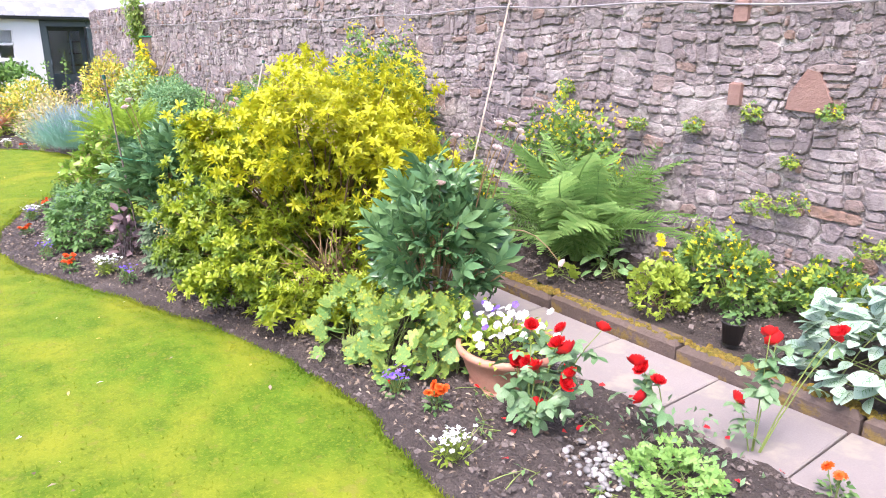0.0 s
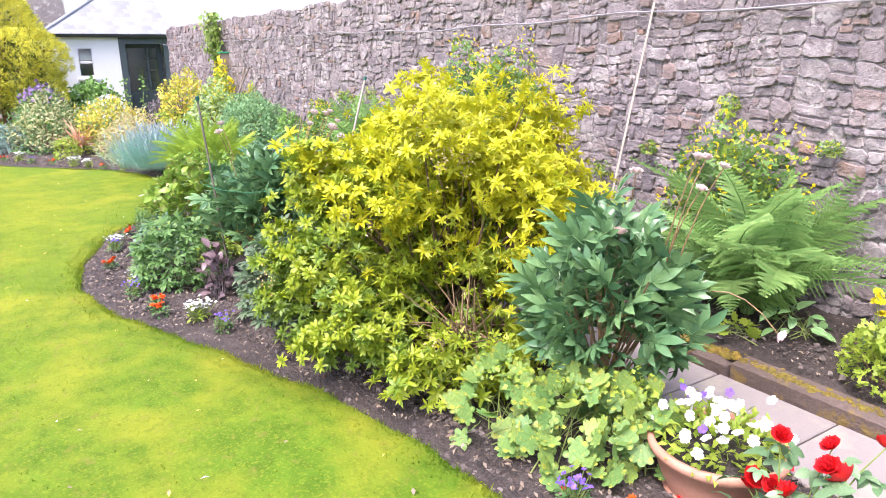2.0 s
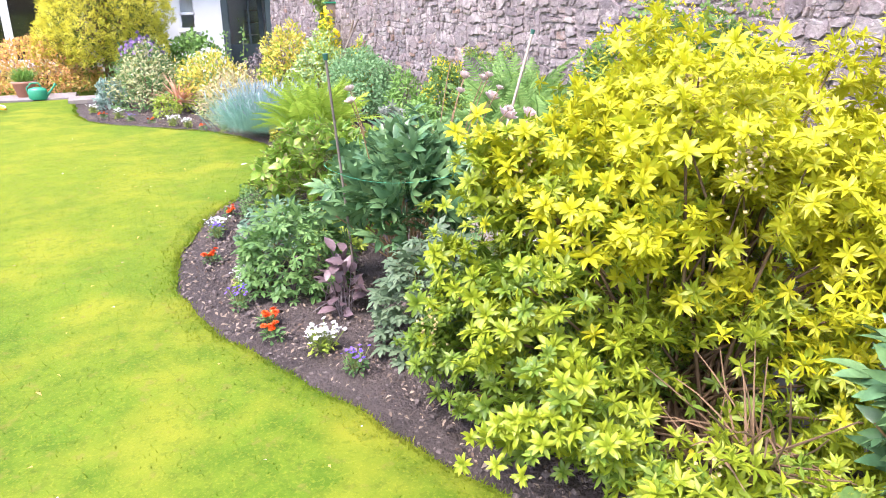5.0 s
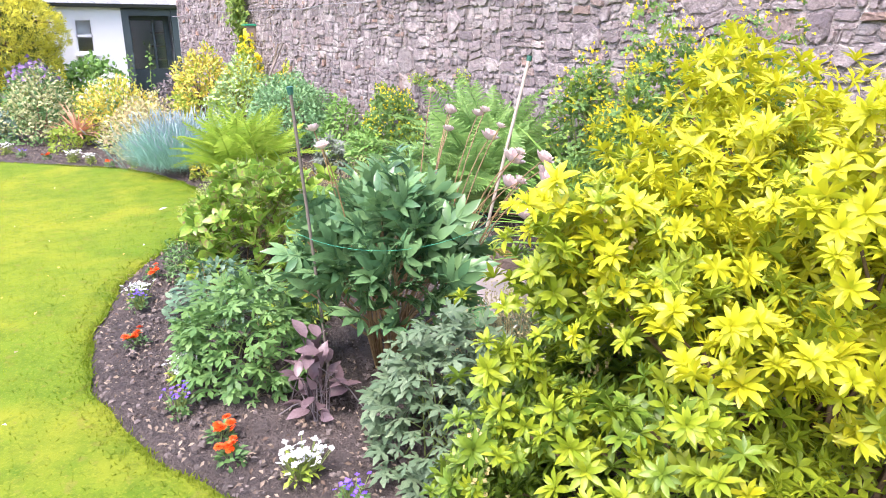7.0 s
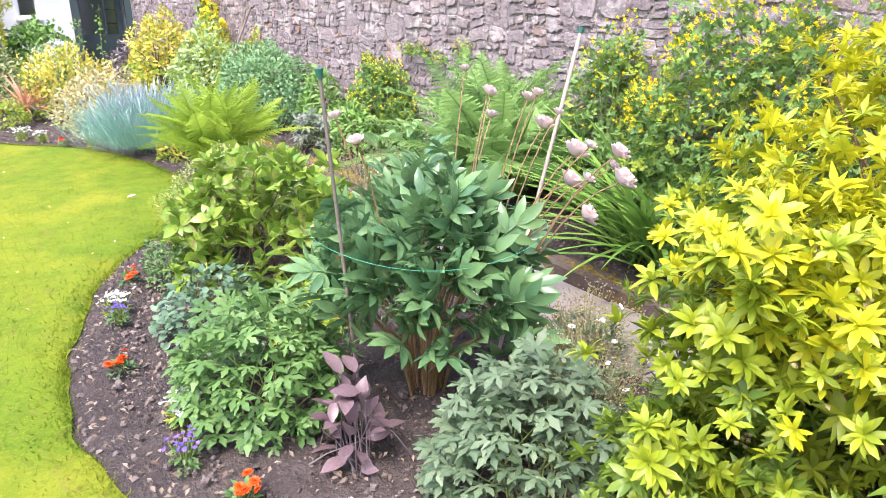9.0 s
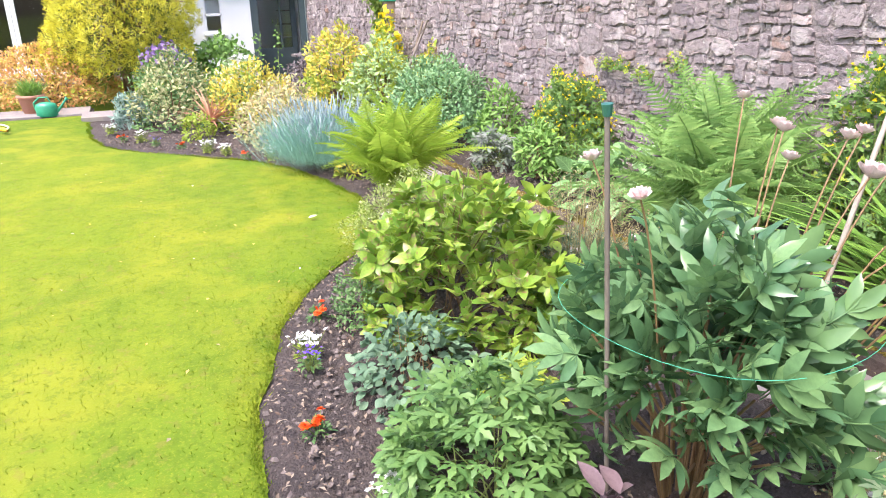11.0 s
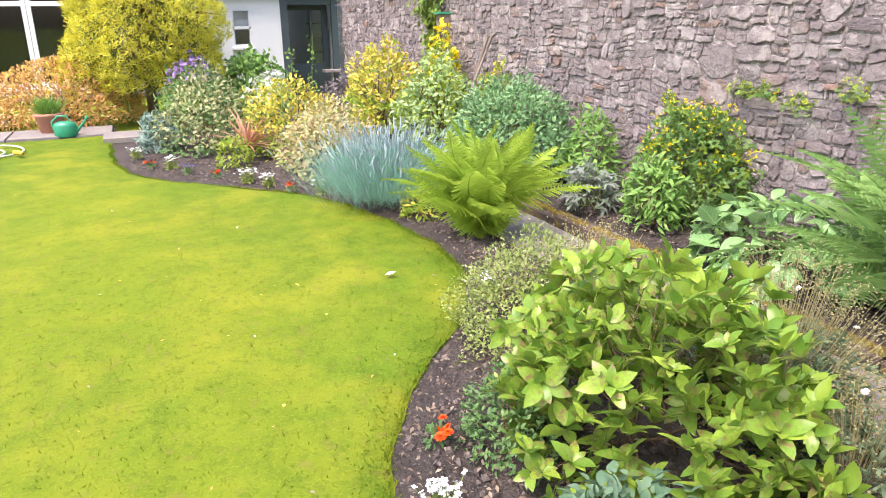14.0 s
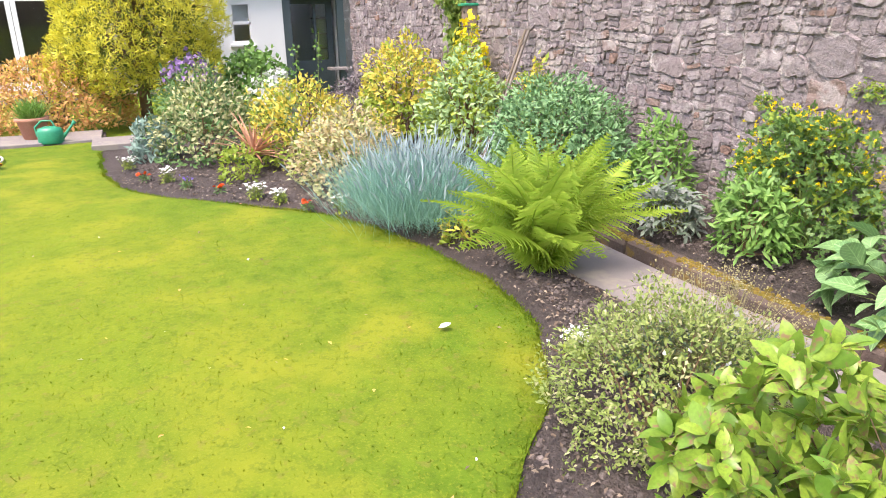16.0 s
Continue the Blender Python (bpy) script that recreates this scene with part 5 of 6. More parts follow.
broad("hosta", "hosta with broad ribbed green leaves", -8.48, 3.32, 0.15, 0.52, 0.3, 0.46, 190, hosta_tpl, 0.16, HOSTA, "hosta", 190, inner=0.6, flat=0.6, tilt=0.7)
blk = thing("nursery_pot", -1.85, 3.16, 0.13, "small black plastic nursery pot with a seedling", "plant pot")
part("pot", lathe([(0.0, 0.0), (0.045, 0.0), (0.06, 0.11), (0.064, 0.112), (0.064, 0.122), (0.056, 0.12), (0.055, 0.1), (0.0, 0.098)], 18), BLACK_PLASTIC, blk, smooth=True)
m = frames_of(np.stack([rng.normal(size=20) * 0.03, rng.normal(size=20) * 0.03, rng.uniform(0.11, 0.17, 20)], -1), scattered(20, 1) * np.array([1, 1, 0.3]), UP + scattered(20, 0.3), 0.05)
part("seedling", placed(SMALL, m), SOFT, blk, kind="stuff")

strap = thing("daylily", -6.05, 3.3, 0.15, "clump of arching strap leaves by the path", "plant")
k = 140
m = frames_of(np.stack([rng.normal(size=k) * 0.09, rng.normal(size=k) * 0.07, np.zeros(k)], -1), scattered(k, 0.45) * np.array([1, 1, 0.2]) + UP, scattered(k, 0.2) + np.array([0.2, 0.2, 0.4]), rng.uniform(0.5, 0.85, k))
flat_out = m[:, :3, 1] * np.array([1, 1, 0])
m2 = frames_of(m[:, :3, 3], m[:, :3, 1], flat_out * -1.0 + UP * 0.4, rng.uniform(0.65, 1.15, k))
spread(strap, "leaf", [mesh("leaf", leaf(1, 0.035, 7, 0.5, 0.55, 0.3), STRAP, True)], m2, 140, "x", STRAP, [BLADE_LEAF])
solid("wall_pole", tube([(0, 0, 0), (-0.17, 0.40, 0.9), (-0.33, 0.80, 1.82)], 0.007, 6), CANE, -4.03, 3.04, 0.12, "thin pale pole leaning on the wall", "pole")
shrub("green_bush", "dense dome-shaped shrub with blue-green leaves", -11.85, 3.42, 0.16, 0.92, 0.46, 0.90, 8000, SMALL, 0.055, [(BLUE_GREEN, 1, 0), (SOFT, 0.2, 0.5)], 20, lump=0.2)
broad("silver_plant", "silvery-leaved low plant with seed heads", -10.25, 3.28, 0.15, 0.26, 0.18, 0.34, 150, PALMATE, 0.09, SILVER, "plant", 90)
shrub("green_perennial", "upright green perennial at the wall", -10.75, 3.62, 0.16, 0.28, 0.2, 0.66, 900, LANCE, 0.085, [(FRESH, 1, 0)], 14, "plant")
shrub("green_perennial", "leafy green perennial in front of the corydalis", -9.6, 3.36, 0.15, 0.25, 0.18, 0.5, 700, LANCE, 0.08, [(FRESH, 1, 0)], 14, "plant")
shrub("variegated_shrub", "white-variegated shrub in the wall bed", -13.5, 3.35, 0.15, 0.72, 0.45, 0.98, 3200, SMALL, 0.075, [(VARIEGATED, 1, 0), (LIME, 0.3, 0)], 18)
shrub("golden_shrub", "golden-leaved shrub near the doorway", -15.0, 3.2, 0.15, 0.85, 0.5, 1.12, 3400, SMALL, 0.08, [(LIME, 1, 0), (GOLD, 0.65, 0.4)], 18)
shrub("yellow_flowering_shrub", "tall yellow-flowering shrub at the wall", -13.9, 3.62, 0.16, 0.42, 0.2, 1.25, 1500, SMALL, 0.07, [(LIME, 1, 0), (GOLD, 0.3, 0.5)], 14, flowers=(YELLOW_FL, FLORET, 0.035, 160, 0.55, "flower"))
shrub("gold_wall_plant", "yellowish plant at the foot of the wall", -12.6, 3.66, 0.16, 0.4, 0.16, 0.98, 900, SMALL, 0.07, [(LIME, 1, 0), (GOLD, 0.4, 0.5)], 10)
shrub("purple_shrub", "dusky purple-grey shrub below the doorway", -16.4, 3.1, 0.15, 0.42, 0.38, 0.68, 1300, SMALL, 0.07, [(SMOKE, 1, 0)], 12)
shrub("gold_tuft", "small yellow-leaved tuft in the wall bed", -14.4, 2.75, 0.0, 0.24, 0.2, 0.62, 500, SMALL, 0.07, [(LIME, 1, 0), (GOLD, 0.6, 0.2)], 8)

# ---- border, far stretch ----
lav = thing("lavender", -11.55, 1.98, 0.0, "mound of blue-grey lavender with pale spikes", "lavender")
k = 11000
base = np.stack([rng.normal(size=k) * 0.24, rng.normal(size=k) * 0.2, np.full(k, 0.02)], -1)
out = np.stack([rng.normal(size=k) * 0.48, rng.normal(size=k) * 0.45, np.ones(k)], -1)
m = frames_of(base + out * 0.1, out, scattered(k, 1), rng.uniform(0.25, 0.55, k))
part("stemwork", placed(leaf(1, 0.0075, 2, 0.3, 0.12, 0.4), m), LAVENDER, lav, kind="stuff")
tips = (m[:, :3, 3] + m[:, :3, 1])[::14]
part("flower_haze", placed(leaf(0.09, 0.012, 2, 0.5, 0.0, 0.5), frames_of(tips, out[::14], scattered(len(tips), 1), 1.3)), LAVENDER_TIP, lav, "pale lavender flower spikes", kind="stuff")
cord = thing("cordyline", -14.3, 1.2, 0.0, "spiky cordyline with red-bronze blades", "cordyline")
k = 46
d = unit(np.stack([rng.normal(size=k), rng.normal(size=k), rng.uniform(0.3, 1.8, k)], -1))
part("trunk", tube([(0, 0, 0), (0, 0, 0.18)], [0.03, 0.025], 8), BARK, cord)
spread(cord, "blade", [mesh("blade", leaf(1, 0.06, 5, 0.5, 0.25, 0.3), CORDYLINE)], frames_of(np.zeros((k, 3)) + UP * 0.18, d, UP * 1.0 - d * np.array([1, 1, 0]), rng.uniform(0.38, 0.58, k)), 60, "x", CORDYLINE, [BLADE_LEAF])
shrub("cream_shrub", "rounded shrub with cream-variegated leaves", -15.2, 0.85, 0.0, 0.68, 0.6, 0.98, 2800, SMALL, 0.07, [(SOFT, 1, 0), (CREAM, 0.68, 0.15)], 18)
shrub("golden_spirea", "rounded mound of golden-leaved spirea", -14.6, 1.8, 0.0, 0.8, 0.6, 0.9, 2800, SMALL, 0.07, [(LIME, 1, 0), (GOLD, 0.75, 0.3)], 18)
shrub("peach_spirea", "pale peach-leaved spirea beside the lavender", -13.1, 1.9, 0.0, 0.75, 0.5, 0.74, 3000, SMALL, 0.06, [(CREAM, 1, 0), (PEACH, 0.6, 0.2)], 16)
shrub("blue_grey_plant", "blue-grey feathery plant at the bed corner", -15.45, 0.25, 0.0, 0.24, 0.22, 0.5, 900, LANCE, 0.09, [(BLUE_GREY, 1, 0)], 12, "plant", upward=0.8)
shrub("lime_tuft", "lime-leaved tuft beside the cordyline", -13.9, 0.98, 0.0, 0.24, 0.2, 0.36, 420, SMALL, 0.06, [(LIME, 1, 0)], 8, "plant")
shrub("yellow_lily_tuft", "small yellow-green plant beside the lime fern", -10.95, 2.08, 0.0, 0.17, 0.15, 0.28, 260, LANCE, 0.07, [(LIME, 1, 0), (GOLD, 0.5, 0.3)], 8, "plant")
shrub("rhododendron", "shrub topped with mauve flowers", -17.2, 0.9, 0.0, 0.6, 0.5, 1.04, 1800, LANCE, 0.10, [(SOFT, 1, 0)], 14, flowers=(RHODO_FL, FLORET, 0.04, 260, 0.75, "flower"))
shrub("window_shrub", "fresh green shrub below the outhouse window", -18.9, 2.0, 0.0, 0.6, 0.6, 1.12, 2000, OVATE, 0.10, [(FRESH, 1, 0)], 14)
shrub("white_flowering_plant", "white-flowering plant in front of the outhouse", -17.6, 2.1, 0.0, 0.45, 0.35, 0.78, 700, SMALL, 0.08, [(VARIEGATED, 1, 0)], 10, flowers=(WHITE_FL, FLORET, 0.05, 110, 0.5, "flower"))
shrub("orange_spirea", "broad mound of orange and pink spirea leaves", -19.25, -0.98, 0.0, 1.2, 1.2, 1.08, 7500, SMALL, 0.075, [(ORANGE_LEAF, 1, 0), (GOLD, 0.15, 0.2)], 24, lump=0.15)
for cy, ch, cn in ((2.72, 1.08, 34), (3.1, 1.36, 46)):
    climb = thing("door_climber", -18.6, cy, 0.05, "thin sparse climber growing before the dark doorway", "climber", "doorway climbers")
    line = np.stack([0.02 * np.sin(np.linspace(0, 7, 9)), 0.03 * np.sin(np.linspace(0, 5, 9) + cy), np.linspace(0, ch, 9)], -1)
    part("stem", tube(line, np.linspace(0.008, 0.004, 9), 5), GREEN_STALK, climb, smooth=True)
    tt = rng.random(cn) ** 0.8
    pos = np.stack([rng.normal(size=cn) * 0.03, rng.normal(size=cn) * 0.05, tt * ch], -1)
    part("foliage", placed(OVATE, frames_of(pos, scattered(cn, 0.8), np.array([1, 0, 0.5]) + scattered(cn, 0.4), rng.uniform(0.04, 0.08, cn))), FRESH, climb, kind="stuff")

conifer = thing("golden_conifer", -19.2, 0.33, 0.0, "tall rounded golden conifer, green inner sprays darkened for shade", "conifer")
part("trunk", tube([(0, 0, 0), (0.03, 0, 0.8), (0, 0.02, 2.2)], [0.1, 0.08, 0.03], 8), BARK, conifer)
p, nrm = crown(17000, 1.26, 1.27, 2.6, 0.5, -0.5, 0.32, 0.82, 4.0)
part("limbwork", kind="stuff", parent=conifer, material=BARK, tpl=merged([tube(bent((0, 0, 0.4 + 1.5 * rng.random()), q * 0.95, 0.05), [0.03, 0.025, 0.02, 0.012, 0.006], 5) for q in p[rng.choice(len(p), 60, replace=False)]]))
spray = fan(leaf(1, 0.4, 1, 0.2, 0.2, 0.6, tip=0.5), 3, 50, (1, 0.65))
m = frames_of(p, nrm * 0.6 + UP * 0.5 + scattered(len(p), 0.5), scattered(len(p), 0.6) + nrm + UP * 0.5, rng.uniform(0.06, 0.12, len(p)))
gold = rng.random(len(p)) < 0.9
part("gold_foliage", placed(spray, m[gold]), CONIFER, conifer, kind="stuff")
part("green_foliage", placed(spray, m[~gold]), CONIFER_DARK, conifer, kind="stuff")
# green inner sprays, coloured dark to carry the shade within the crown
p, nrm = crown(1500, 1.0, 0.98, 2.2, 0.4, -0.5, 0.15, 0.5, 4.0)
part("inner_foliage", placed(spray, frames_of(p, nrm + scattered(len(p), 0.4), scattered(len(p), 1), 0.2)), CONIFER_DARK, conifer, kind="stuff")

grass_pot = thing("grass_planter", -17.8, -1.18, 0.05, "terracotta pot of bright green grass", "plant pot")
part("pot", lathe([(0.0, 0.0), (0.14, 0.0), (0.19, 0.24), (0.215, 0.245), (0.215, 0.29), (0.19, 0.29), (0.18, 0.25), (0.0, 0.24)], 20), TERRACOTTA, grass_pot, smooth=True)
k = 420
m = frames_of(np.stack([rng.normal(size=k) * 0.06, rng.normal(size=k) * 0.06, np.full(k, 0.24)], -1), scattered(k, 0.4) + UP, scattered(k, 1), rng.uniform(0.22, 0.36, k))
part("grass", placed(leaf(1, 0.035, 4, 0.3, 0.3, 0.3), m), STRAP, grass_pot, kind="stuff")
can = thing("watering_can", -17.35, -0.95, 0.03, "green plastic watering can on the paving edge", "watering can", turn=260)
part("body", lathe([(0.0, 0.0), (0.12, 0.0), (0.128, 0.015), (0.13, 0.16), (0.115, 0.2), (0.06, 0.225), (0.0, 0.23)], 20, 1.25, 0.9), GREEN_PLASTIC, can, smooth=True)
part("spout", tube([(-0.13, 0, 0.06), (-0.21, 0, 0.14), (-0.3, 0, 0.25)], [0.032, 0.02, 0.014], 10), GREEN_PLASTIC, can, smooth=True)
part("rose", tube([(-0.295, 0, 0.245), (-0.325, 0, 0.275), (-0.326, 0, 0.276)], [0.016, 0.035, 0.001], 12), GREEN_PLASTIC, can, smooth=True)
part("handle", tube([(-0.08, 0, 0.2), (-0.04, 0, 0.3), (0.08, 0, 0.3), (0.17, 0, 0.22), (0.16, 0, 0.1)], 0.014, 8), GREEN_PLASTIC, can, smooth=True)
hose = thing("garden_hose", -16.2, -1.75, 0.04, "loosely coiled pale garden hose on the lawn", "hose")
a = np.linspace(0, 4.6 * math.pi, 90)
part("hose", tube(np.stack([0.5 * np.cos(a) * (1 + 0.15 * np.sin(a * 0.7)) + 0.03 * a, 0.42 * np.sin(a) - 0.03 * a, 0.012 + 0.004 * np.sin(a * 3) + 0.002 * a], -1), 0.012, 6), HOSE, hose, smooth=True)
part("connector", tube([(0.35, 0.3, 0.04), (0.45, 0.36, 0.05), (0.55, 0.42, 0.04)], [0.022, 0.03, 0.018], 8), YELLOW_PLASTIC, hose, "yellow hose connector", smooth=True)

# ---- on the wall ----
box = thing("bird_box", -14.3, 3.80, 1.45, "small wooden bird box with blue-green roof", "bird box")
part("body", block(0.14, 0.13, 0.22), OLD_WOOD, box)
part("lid", block(0.18, 0.19, 0.025, (0, -0.01, 0.222)), GREEN_PLASTIC, box, "painted blue-green lid")
part("entrance", tube([(0, -0.064, 0.15), (0, -0.069, 0.15), (0, -0.0692, 0.15)], [0.018, 0.018, 0.001], 12), BLACK_PLASTIC, box)
ivy = thing("ivy", -14.65, 3.80, 0.9, "ivy climbing the wall in a narrow column", "ivy")
k = 900
zz = rng.random(k) ** 0.7 * 1.5
wd = np.where(zz > 0.75, 0.26, 0.12)
pos = np.stack([rng.normal(size=k) * wd * 0.6, -np.abs(rng.normal(size=k)) * 0.06 * (1 + (zz > 0.8)), zz], -1)
part("foliage", placed(fan(leaf(1, 0.6, 2, 0.2, 0.2), 3, 50, (1, 0.7)), frames_of(pos, scattered(k, 0.5) - UP * 0.6, np.array([0, -1, 0.4]) + scattered(k, 0.3), rng.uniform(0.05, 0.09, k))), IVY, ivy, kind="stuff")
part("stem", tube([(0, 0.02, -0.8), (0.04, 0.01, 0.2), (-0.03, 0.01, 0.8), (0.02, 0.01, 1.5)], [0.02, 0.018, 0.014, 0.008], 6), BARK, ivy)
cx = np.linspace(-19.5, 1.5, 80)
solid("wall_cable", tube(np.stack([cx, np.full(80, 3.835), 1.875 + 0.02 * np.sin(cx * 1.1) + 0.012 * np.sin(cx * 3.7) - 0.004 * (cx + 9)], -1), 0.0065, 6), CABLE, 0, 0, 0, "pale cable sagging along the wall", "cable")
fork = thing("garden_spade", -12.38, 2.86, 0.03, "long-handled spade leaning from path to wall", "spade")
part("handle", tube([(-0.11, 0.18, 0.25), (-0.37, 0.58, 0.83), (-0.62, 0.96, 1.39)], 0.016, 8), OLD_CANE, fork, smooth=True)
bv, bq, bu = block(0.15, 0.012, 0.27, (0, 0, 0), 0.003)
part("blade", (bv + bv[:, 2:] * np.array([[-0.45, 0.70, 0.0]]), bq, bu), STEEL, fork, "worn steel blade")
part("grip", tube([(-0.67, 0.96, 1.39), (-0.62, 0.96, 1.395), (-0.57, 0.96, 1.39)], 0.014, 8), OLD_CANE, fork, smooth=True)
solid("garden_stick", tube([(0, 0, 0), (0.22, 0.14, 0.65), (0.4, 0.28, 1.28)], 0.014, 6), OLD_WOOD, -13.3, 3.44, 0.14, "dark stick leaning beside the spade", "stick")

# dry litter on the soil and red petals below the roses
k = 6500
gx = -0.5 - rng.random(k) * 14
gy = lawn_edge(gx) + 0.04 + rng.random(k) ** 1.3 * 1.0
gy = np.minimum(gy, 2.36)
part("litter", placed(leaf(1, 0.5, 2, 0.4, 0.3), frames_of(np.stack([gx, gy, np.full(k, 0.045)], -1), scattered(k, 1) * np.array([1, 1, 0.15]), UP + scattered(k, 0.4), rng.uniform(0.008, 0.034, k))), LITTER, soil, "dry brown leaf litter", kind="stuff")
k = 2600
gx, gy = -1 - rng.random(k) * 11, 3.14 + rng.random(k) * 0.6
part("litter", placed(leaf(1, 0.5, 2, 0.4, 0.3), frames_of(np.stack([gx, gy, 0.105 + (gy - 3.08) * 0.125 + 0.02 * rng.random(k)], -1), scattered(k, 1) * np.array([1, 1, 0.15]), UP + scattered(k, 0.4), rng.uniform(0.008, 0.026, k))), LITTER, bpy.data.objects["wall_bed"], "dry brown leaf litter", kind="stuff")
petal = mesh("rose_petal", leaf(0.032, 0.028, 2, 0.3, 0.2, tip=0.5), RED_FL)
for i in range(26):
    ob = new("rose_petal", petal)
    ob.matrix_world = pose(-1.85 + rng.normal() * 0.4, 2.1 + rng.normal() * 0.28, 0.05, rng.normal() * 15, rng.normal() * 15, rng.random() * 360)
    tagged(ob, "fallen red rose petal below the roses", "petal", "fallen rose petals")
# fallen petals and leaves on the lawn
petal_me = [mesh("fallen_leaf", leaf(0.04, 0.024, 2, 0.3, 0.2), mt) for mt in (WHITE_FL, LITTER, ORANGE_LEAF)]
for i in range(130):
    x = -rng.random() * 12 - 1.5
    y = float(lawn_edge(x)) - 0.1 - rng.random() * 2.2
    j = (1, 2, 1, 0, 2, 1)[i % 6]
    ob = new("fallen_leaf", petal_me[j])
    ob.matrix_world = pose(x, y, 0.045, rng.normal() * 15, rng.normal() * 15, rng.random() * 360) @ Matrix.Scale(rng.uniform(0.35, 0.85), 4)
    tagged(ob, ("white fallen petal on the lawn", "dry brown leaf lying on the lawn", "fallen orange leaf on the lawn")[j], "leaf", "fallen leaves")
solid("paper_scrap", leaf(0.07, 0.05, 3, 0.3, -0.2), WHITE_FL, -9.69, 1.32, 0.045, "small white scrap lying on the lawn", "paper")

# ---- pieces of the path, the kerb and the wall ----
slab_me = mesh("slab", block(0.604, 0.552, 0.05, (0, 0, -0.025), 0.006), SLAB)
for i in range(36):
    ob = new("slab", slab_me)
    ob.parent = path
    ob.matrix_basis = pose(2.2275 - 0.615 * i, 2.675 + rng.normal() * 0.004, rng.normal() * 0.002 - 0.005, rng.normal() * 0.3, rng.normal() * 0.3, rng.normal() * 0.4)
kerb_me = [mesh("kerb_stone", block(0.90, 0.13, 0.13, (0, 0, -0.02), e), KERB) for e in (0.02, 0.028)]
for i in range(25):
    ob = new("kerb_stone", kerb_me[i % 2])
    ob.parent = kerb
    ob.matrix_basis = pose(3.0 - 0.915 * i, 3.02 + rng.normal() * 0.006, rng.normal() * 0.004, rng.normal() * 1.2, rng.normal() * 0.4, rng.normal() * 0.5)
k = 8000
gx = 2.5 - rng.random(k) * 21
thick = np.array([noise.noise(Vector((v * 1.9, 0.3, 0))) for v in gx]) + rng.normal(size=k) * 0.15
sel = thick > -0.25
gx = gx[sel]
n = len(gx)
m = frames_of(np.stack([gx, 2.985 + np.abs(rng.normal(size=n)) * 0.032, np.full(n, 0.108)], -1), scattered(n, 1) * np.array([1, 1, 0.1]), UP + scattered(n, 0.2), rng.uniform(0.006, 0.018, n))
part("moss", placed(LUMP, m), MOSS, kerb, "orange-green moss cushions", kind="stuff")

random.seed(11)
cells, todo = [], [(-19.15, 3.2, 0.0, WALL_TOP)]
while todo:
    a, b, c, d = todo.pop()
    w, h = b - a, d - c
    if w < random.choice((0.11, 0.16, 0.22, 0.30, 0.44)) * random.uniform(0.8, 1.2) and h < random.choice((0.06, 0.08, 0.11, 0.14, 0.22)) * random.uniform(0.85, 1.15):
        cells.append((a, b, c, d))
    elif w > h * 1.6 * random.uniform(0.5, 1.6) or h < 0.07:
        s = a + w * random.uniform(0.36, 0.64)
        todo += [(a, s, c, d), (s, b, c, d)]
    else:
        s = c + h * random.uniform(0.36, 0.64)
        todo += [(a, b, c, s), (a, b, s, d)]


def warp(u, v):
    """Bends the courses, so that no joint runs straight."""
    q = Vector((u * 1.6, v * 1.6, 0))
    r = Vector((u * 4.3, v * 4.3, 5))
    return u + 0.09 * noise.noise(q) + 0.035 * noise.noise(r), v + 0.045 * noise.noise(q + Vector((7, 3, 1))) + 0.03 * noise.noise(r + Vector((2, 8, 4)))


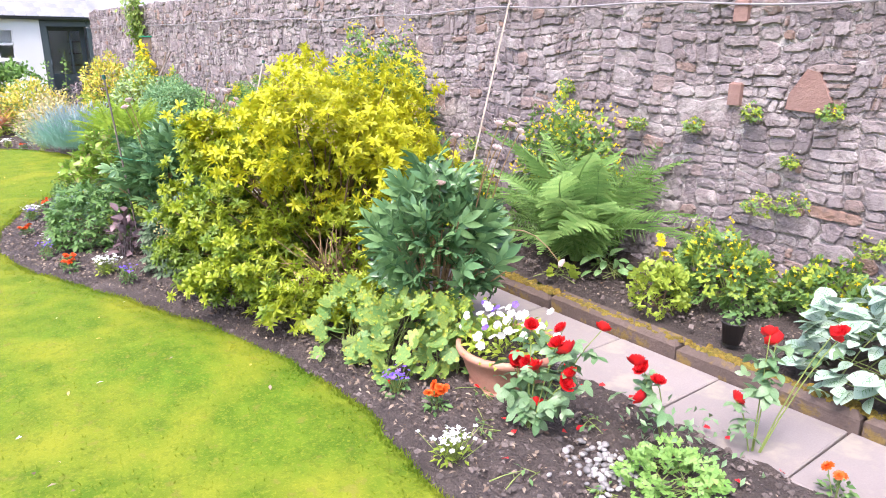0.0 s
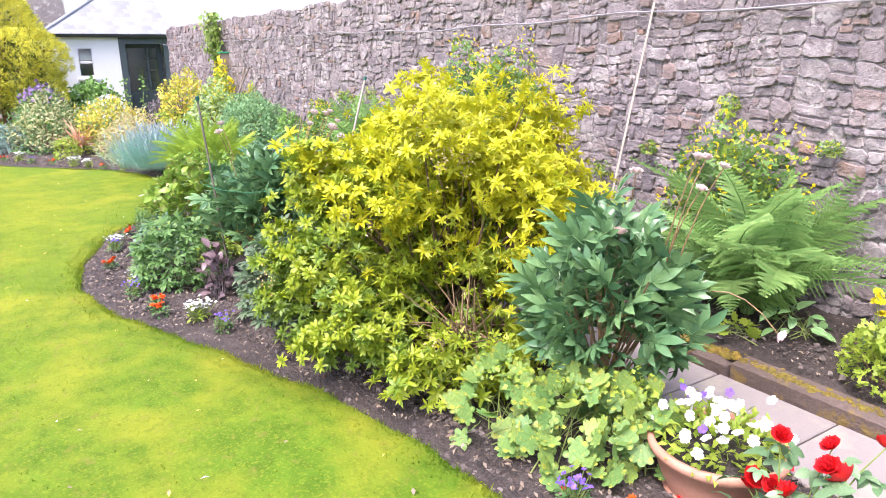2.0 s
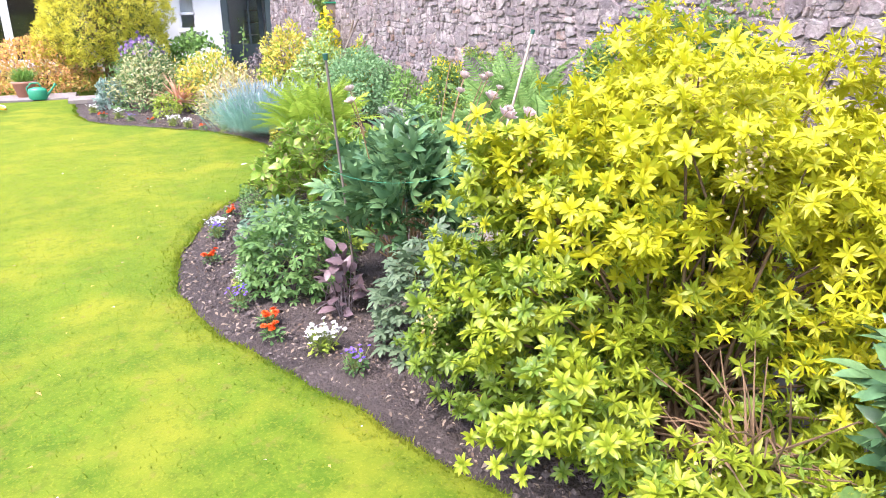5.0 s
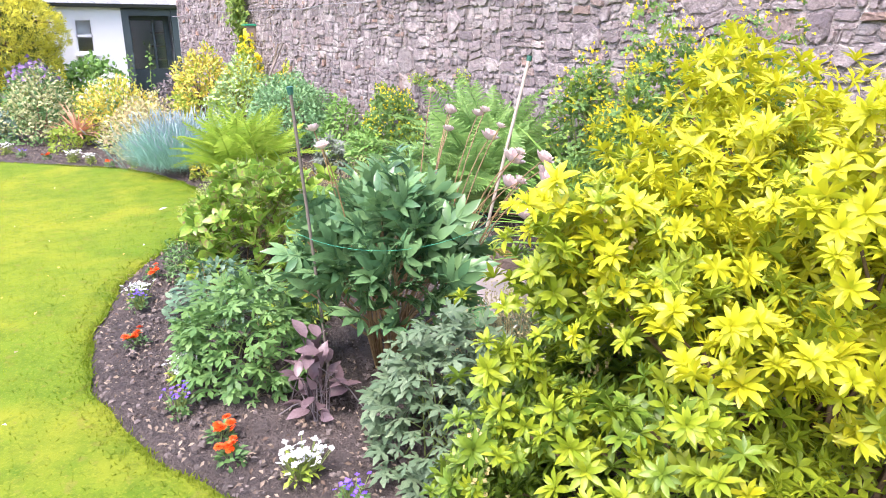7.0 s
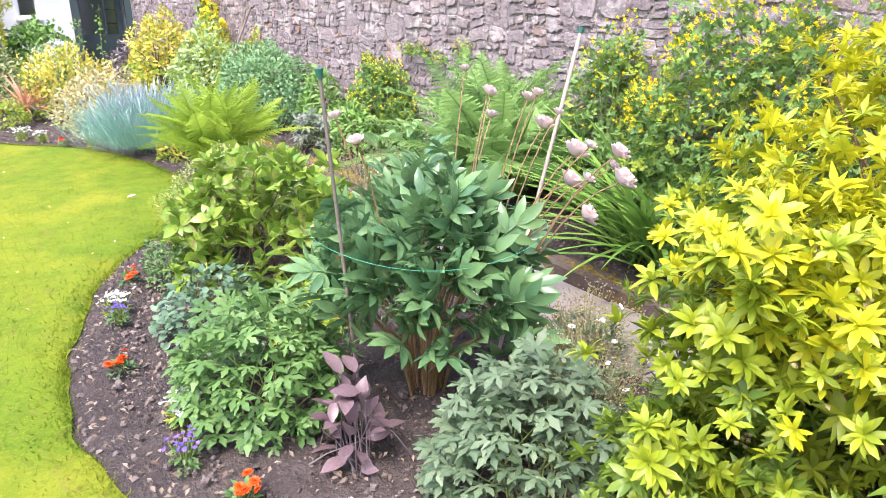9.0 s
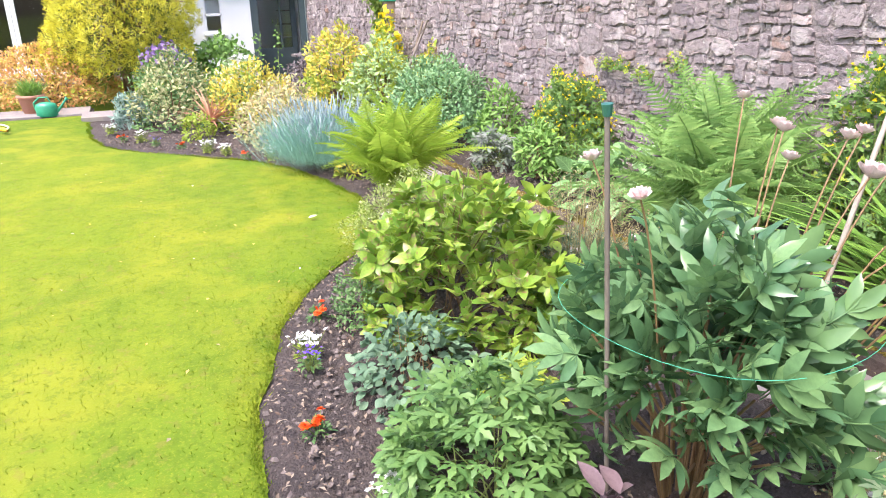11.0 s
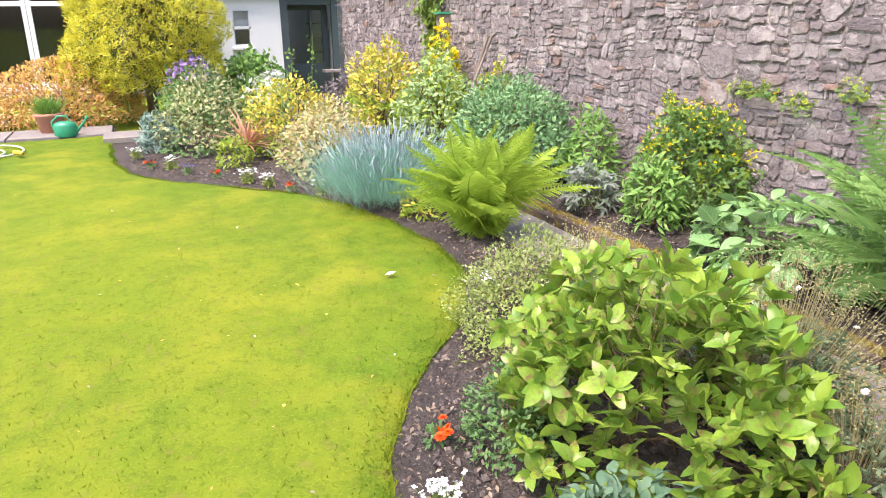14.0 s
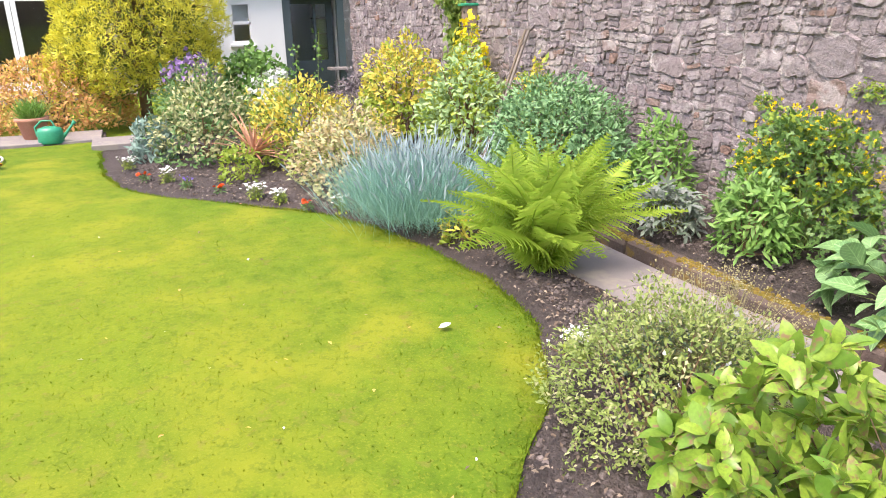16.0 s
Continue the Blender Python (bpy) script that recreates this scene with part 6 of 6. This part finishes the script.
def stone(a, b, c, d):
    """A rough, nearly flat stone face with a broken outline, round its own middle."""
    gap = random.uniform(0.001, 0.009)
    a, b, c, d = a + gap, b - gap, c + gap, d - gap
    s = min(b - a, d - c)
    cut = [random.uniform(0.03, 0.45) * s for i in range(8)]
    j = lambda: random.uniform(-0.10, 0.14) * s
    ring = [(a + cut[0], c + j() * 0.5), ((2 * a + b) / 3, c + j()), ((a + 2 * b) / 3, c + j()), (b - cut[1], c), (b, c + cut[2]), (b - j(), (c + d) / 2), (b, d - cut[3]), (b - cut[4], d + j() * 0.5), ((a + 2 * b) / 3, d - j()), ((2 * a + b) / 3, d - j()), (a + cut[5], d), (a, d - cut[6]), (a + j(), (c + d) / 2), (a, c + cut[7])]
    ring = [warp(*p) for p in ring]
    n = len(ring)
    mx, mz = sum(p[0] for p in ring) / n, sum(p[1] for p in ring) / n
    deep, tx, tz = 0.008 + 0.024 * random.random() ** 1.6, random.uniform(-0.03, 0.03), random.uniform(-0.05, 0.04)
    v = [(p[0] - mx, 0.022, p[1] - mz) for p in ring]
    for k, e in ((0.98, 0.55), (0.90, 1.0)):
        v += [((p[0] - mx) * k, -deep * e * random.uniform(0.94, 1.04) + tx * (p[0] - mx) + tz * (p[1] - mz), (p[1] - mz) * k) for p in ring]
    v += [(0, -deep * random.uniform(0.98, 1.08), 0)]
    if mx < -7.0:
        v = v[:n] + v[2 * n:]
        return mx, mz, v, [(i, (i + 1) % n, n + (i + 1) % n, n + i) for i in range(n)] + [(n + i, n + (i + 1) % n, 2 * n) for i in range(n)]
    f = [(i, (i + 1) % n, n + (i + 1) % n, n + i) for i in range(n)] + [(n + i, n + (i + 1) % n, 2 * n + (i + 1) % n, 2 * n + i) for i in range(n)] + [(2 * n + i, 2 * n + (i + 1) % n, 3 * n) for i in range(n)]
    return mx, mz, v, f


rest_v, rest_f, single = [], [], 0
cells.sort(key=lambda q: abs((q[0] + q[1]) / 2 + 2.9))
for cell in cells:
    mx, mz, v, f = stone(*cell)
    if mx > 1.0 and random.random() < 0.5:
        continue
    if single < 300 and mz > 0.2:
        me = bpy.data.meshes.new("stone")
        me.from_pydata(v, [], f)
        me.materials.append(STONE)
        ob = new("stone", me)
        ob.parent = wall
        ob.location = (mx, WALL_Y, mz)
        single += 1
    else:
        o = len(rest_v)
        rest_v += [(p[0] + mx, p[1] + WALL_Y, p[2] + mz) for p in v]
        rest_f += [tuple(o + i for i in q) for q in f]
BRICK = plain_mat("old_red_brick", (0.215, 0.125, 0.105), (0.27, 0.17, 0.145), 9.0, 60.0, 0.9, 0.6, 0.006)
for bx, bz, bw, bh in ((-2.40, 1.335, 0.075, 0.13), (-2.42, 1.80, 0.085, 0.12)):
    part("brick", mesh("brick", block(bw, 0.06, bh, (bx, WALL_Y - 0.012, bz - bh / 2), 0.01), BRICK), None, wall, "weathered red brick end")
red = [(-0.12, -0.11), (0.11, -0.12), (0.14, -0.05), (0.05, 0.11), (-0.02, 0.13), (-0.11, -0.02)]
red_me = bpy.data.meshes.new("stone")
red_me.from_pydata([(x, 0.02, z) for x, z in red] + [(x * 0.92, -0.034, z * 0.92) for x, z in red], [], [tuple(range(6, 12))] + [(i, (i + 1) % 6, 6 + (i + 1) % 6, 6 + i) for i in range(6)])
red_me.materials.append(BRICK)
ob = part("stone", red_me, None, wall, "large red sandstone block")
ob.location = (-1.98, WALL_Y, 1.37)
me = bpy.data.meshes.new("stones")
me.from_pydata(rest_v, [], rest_f)
me.materials.append(STONE)
rest = tagged(new("stones", me), kind="stuff")
rest.parent = wall
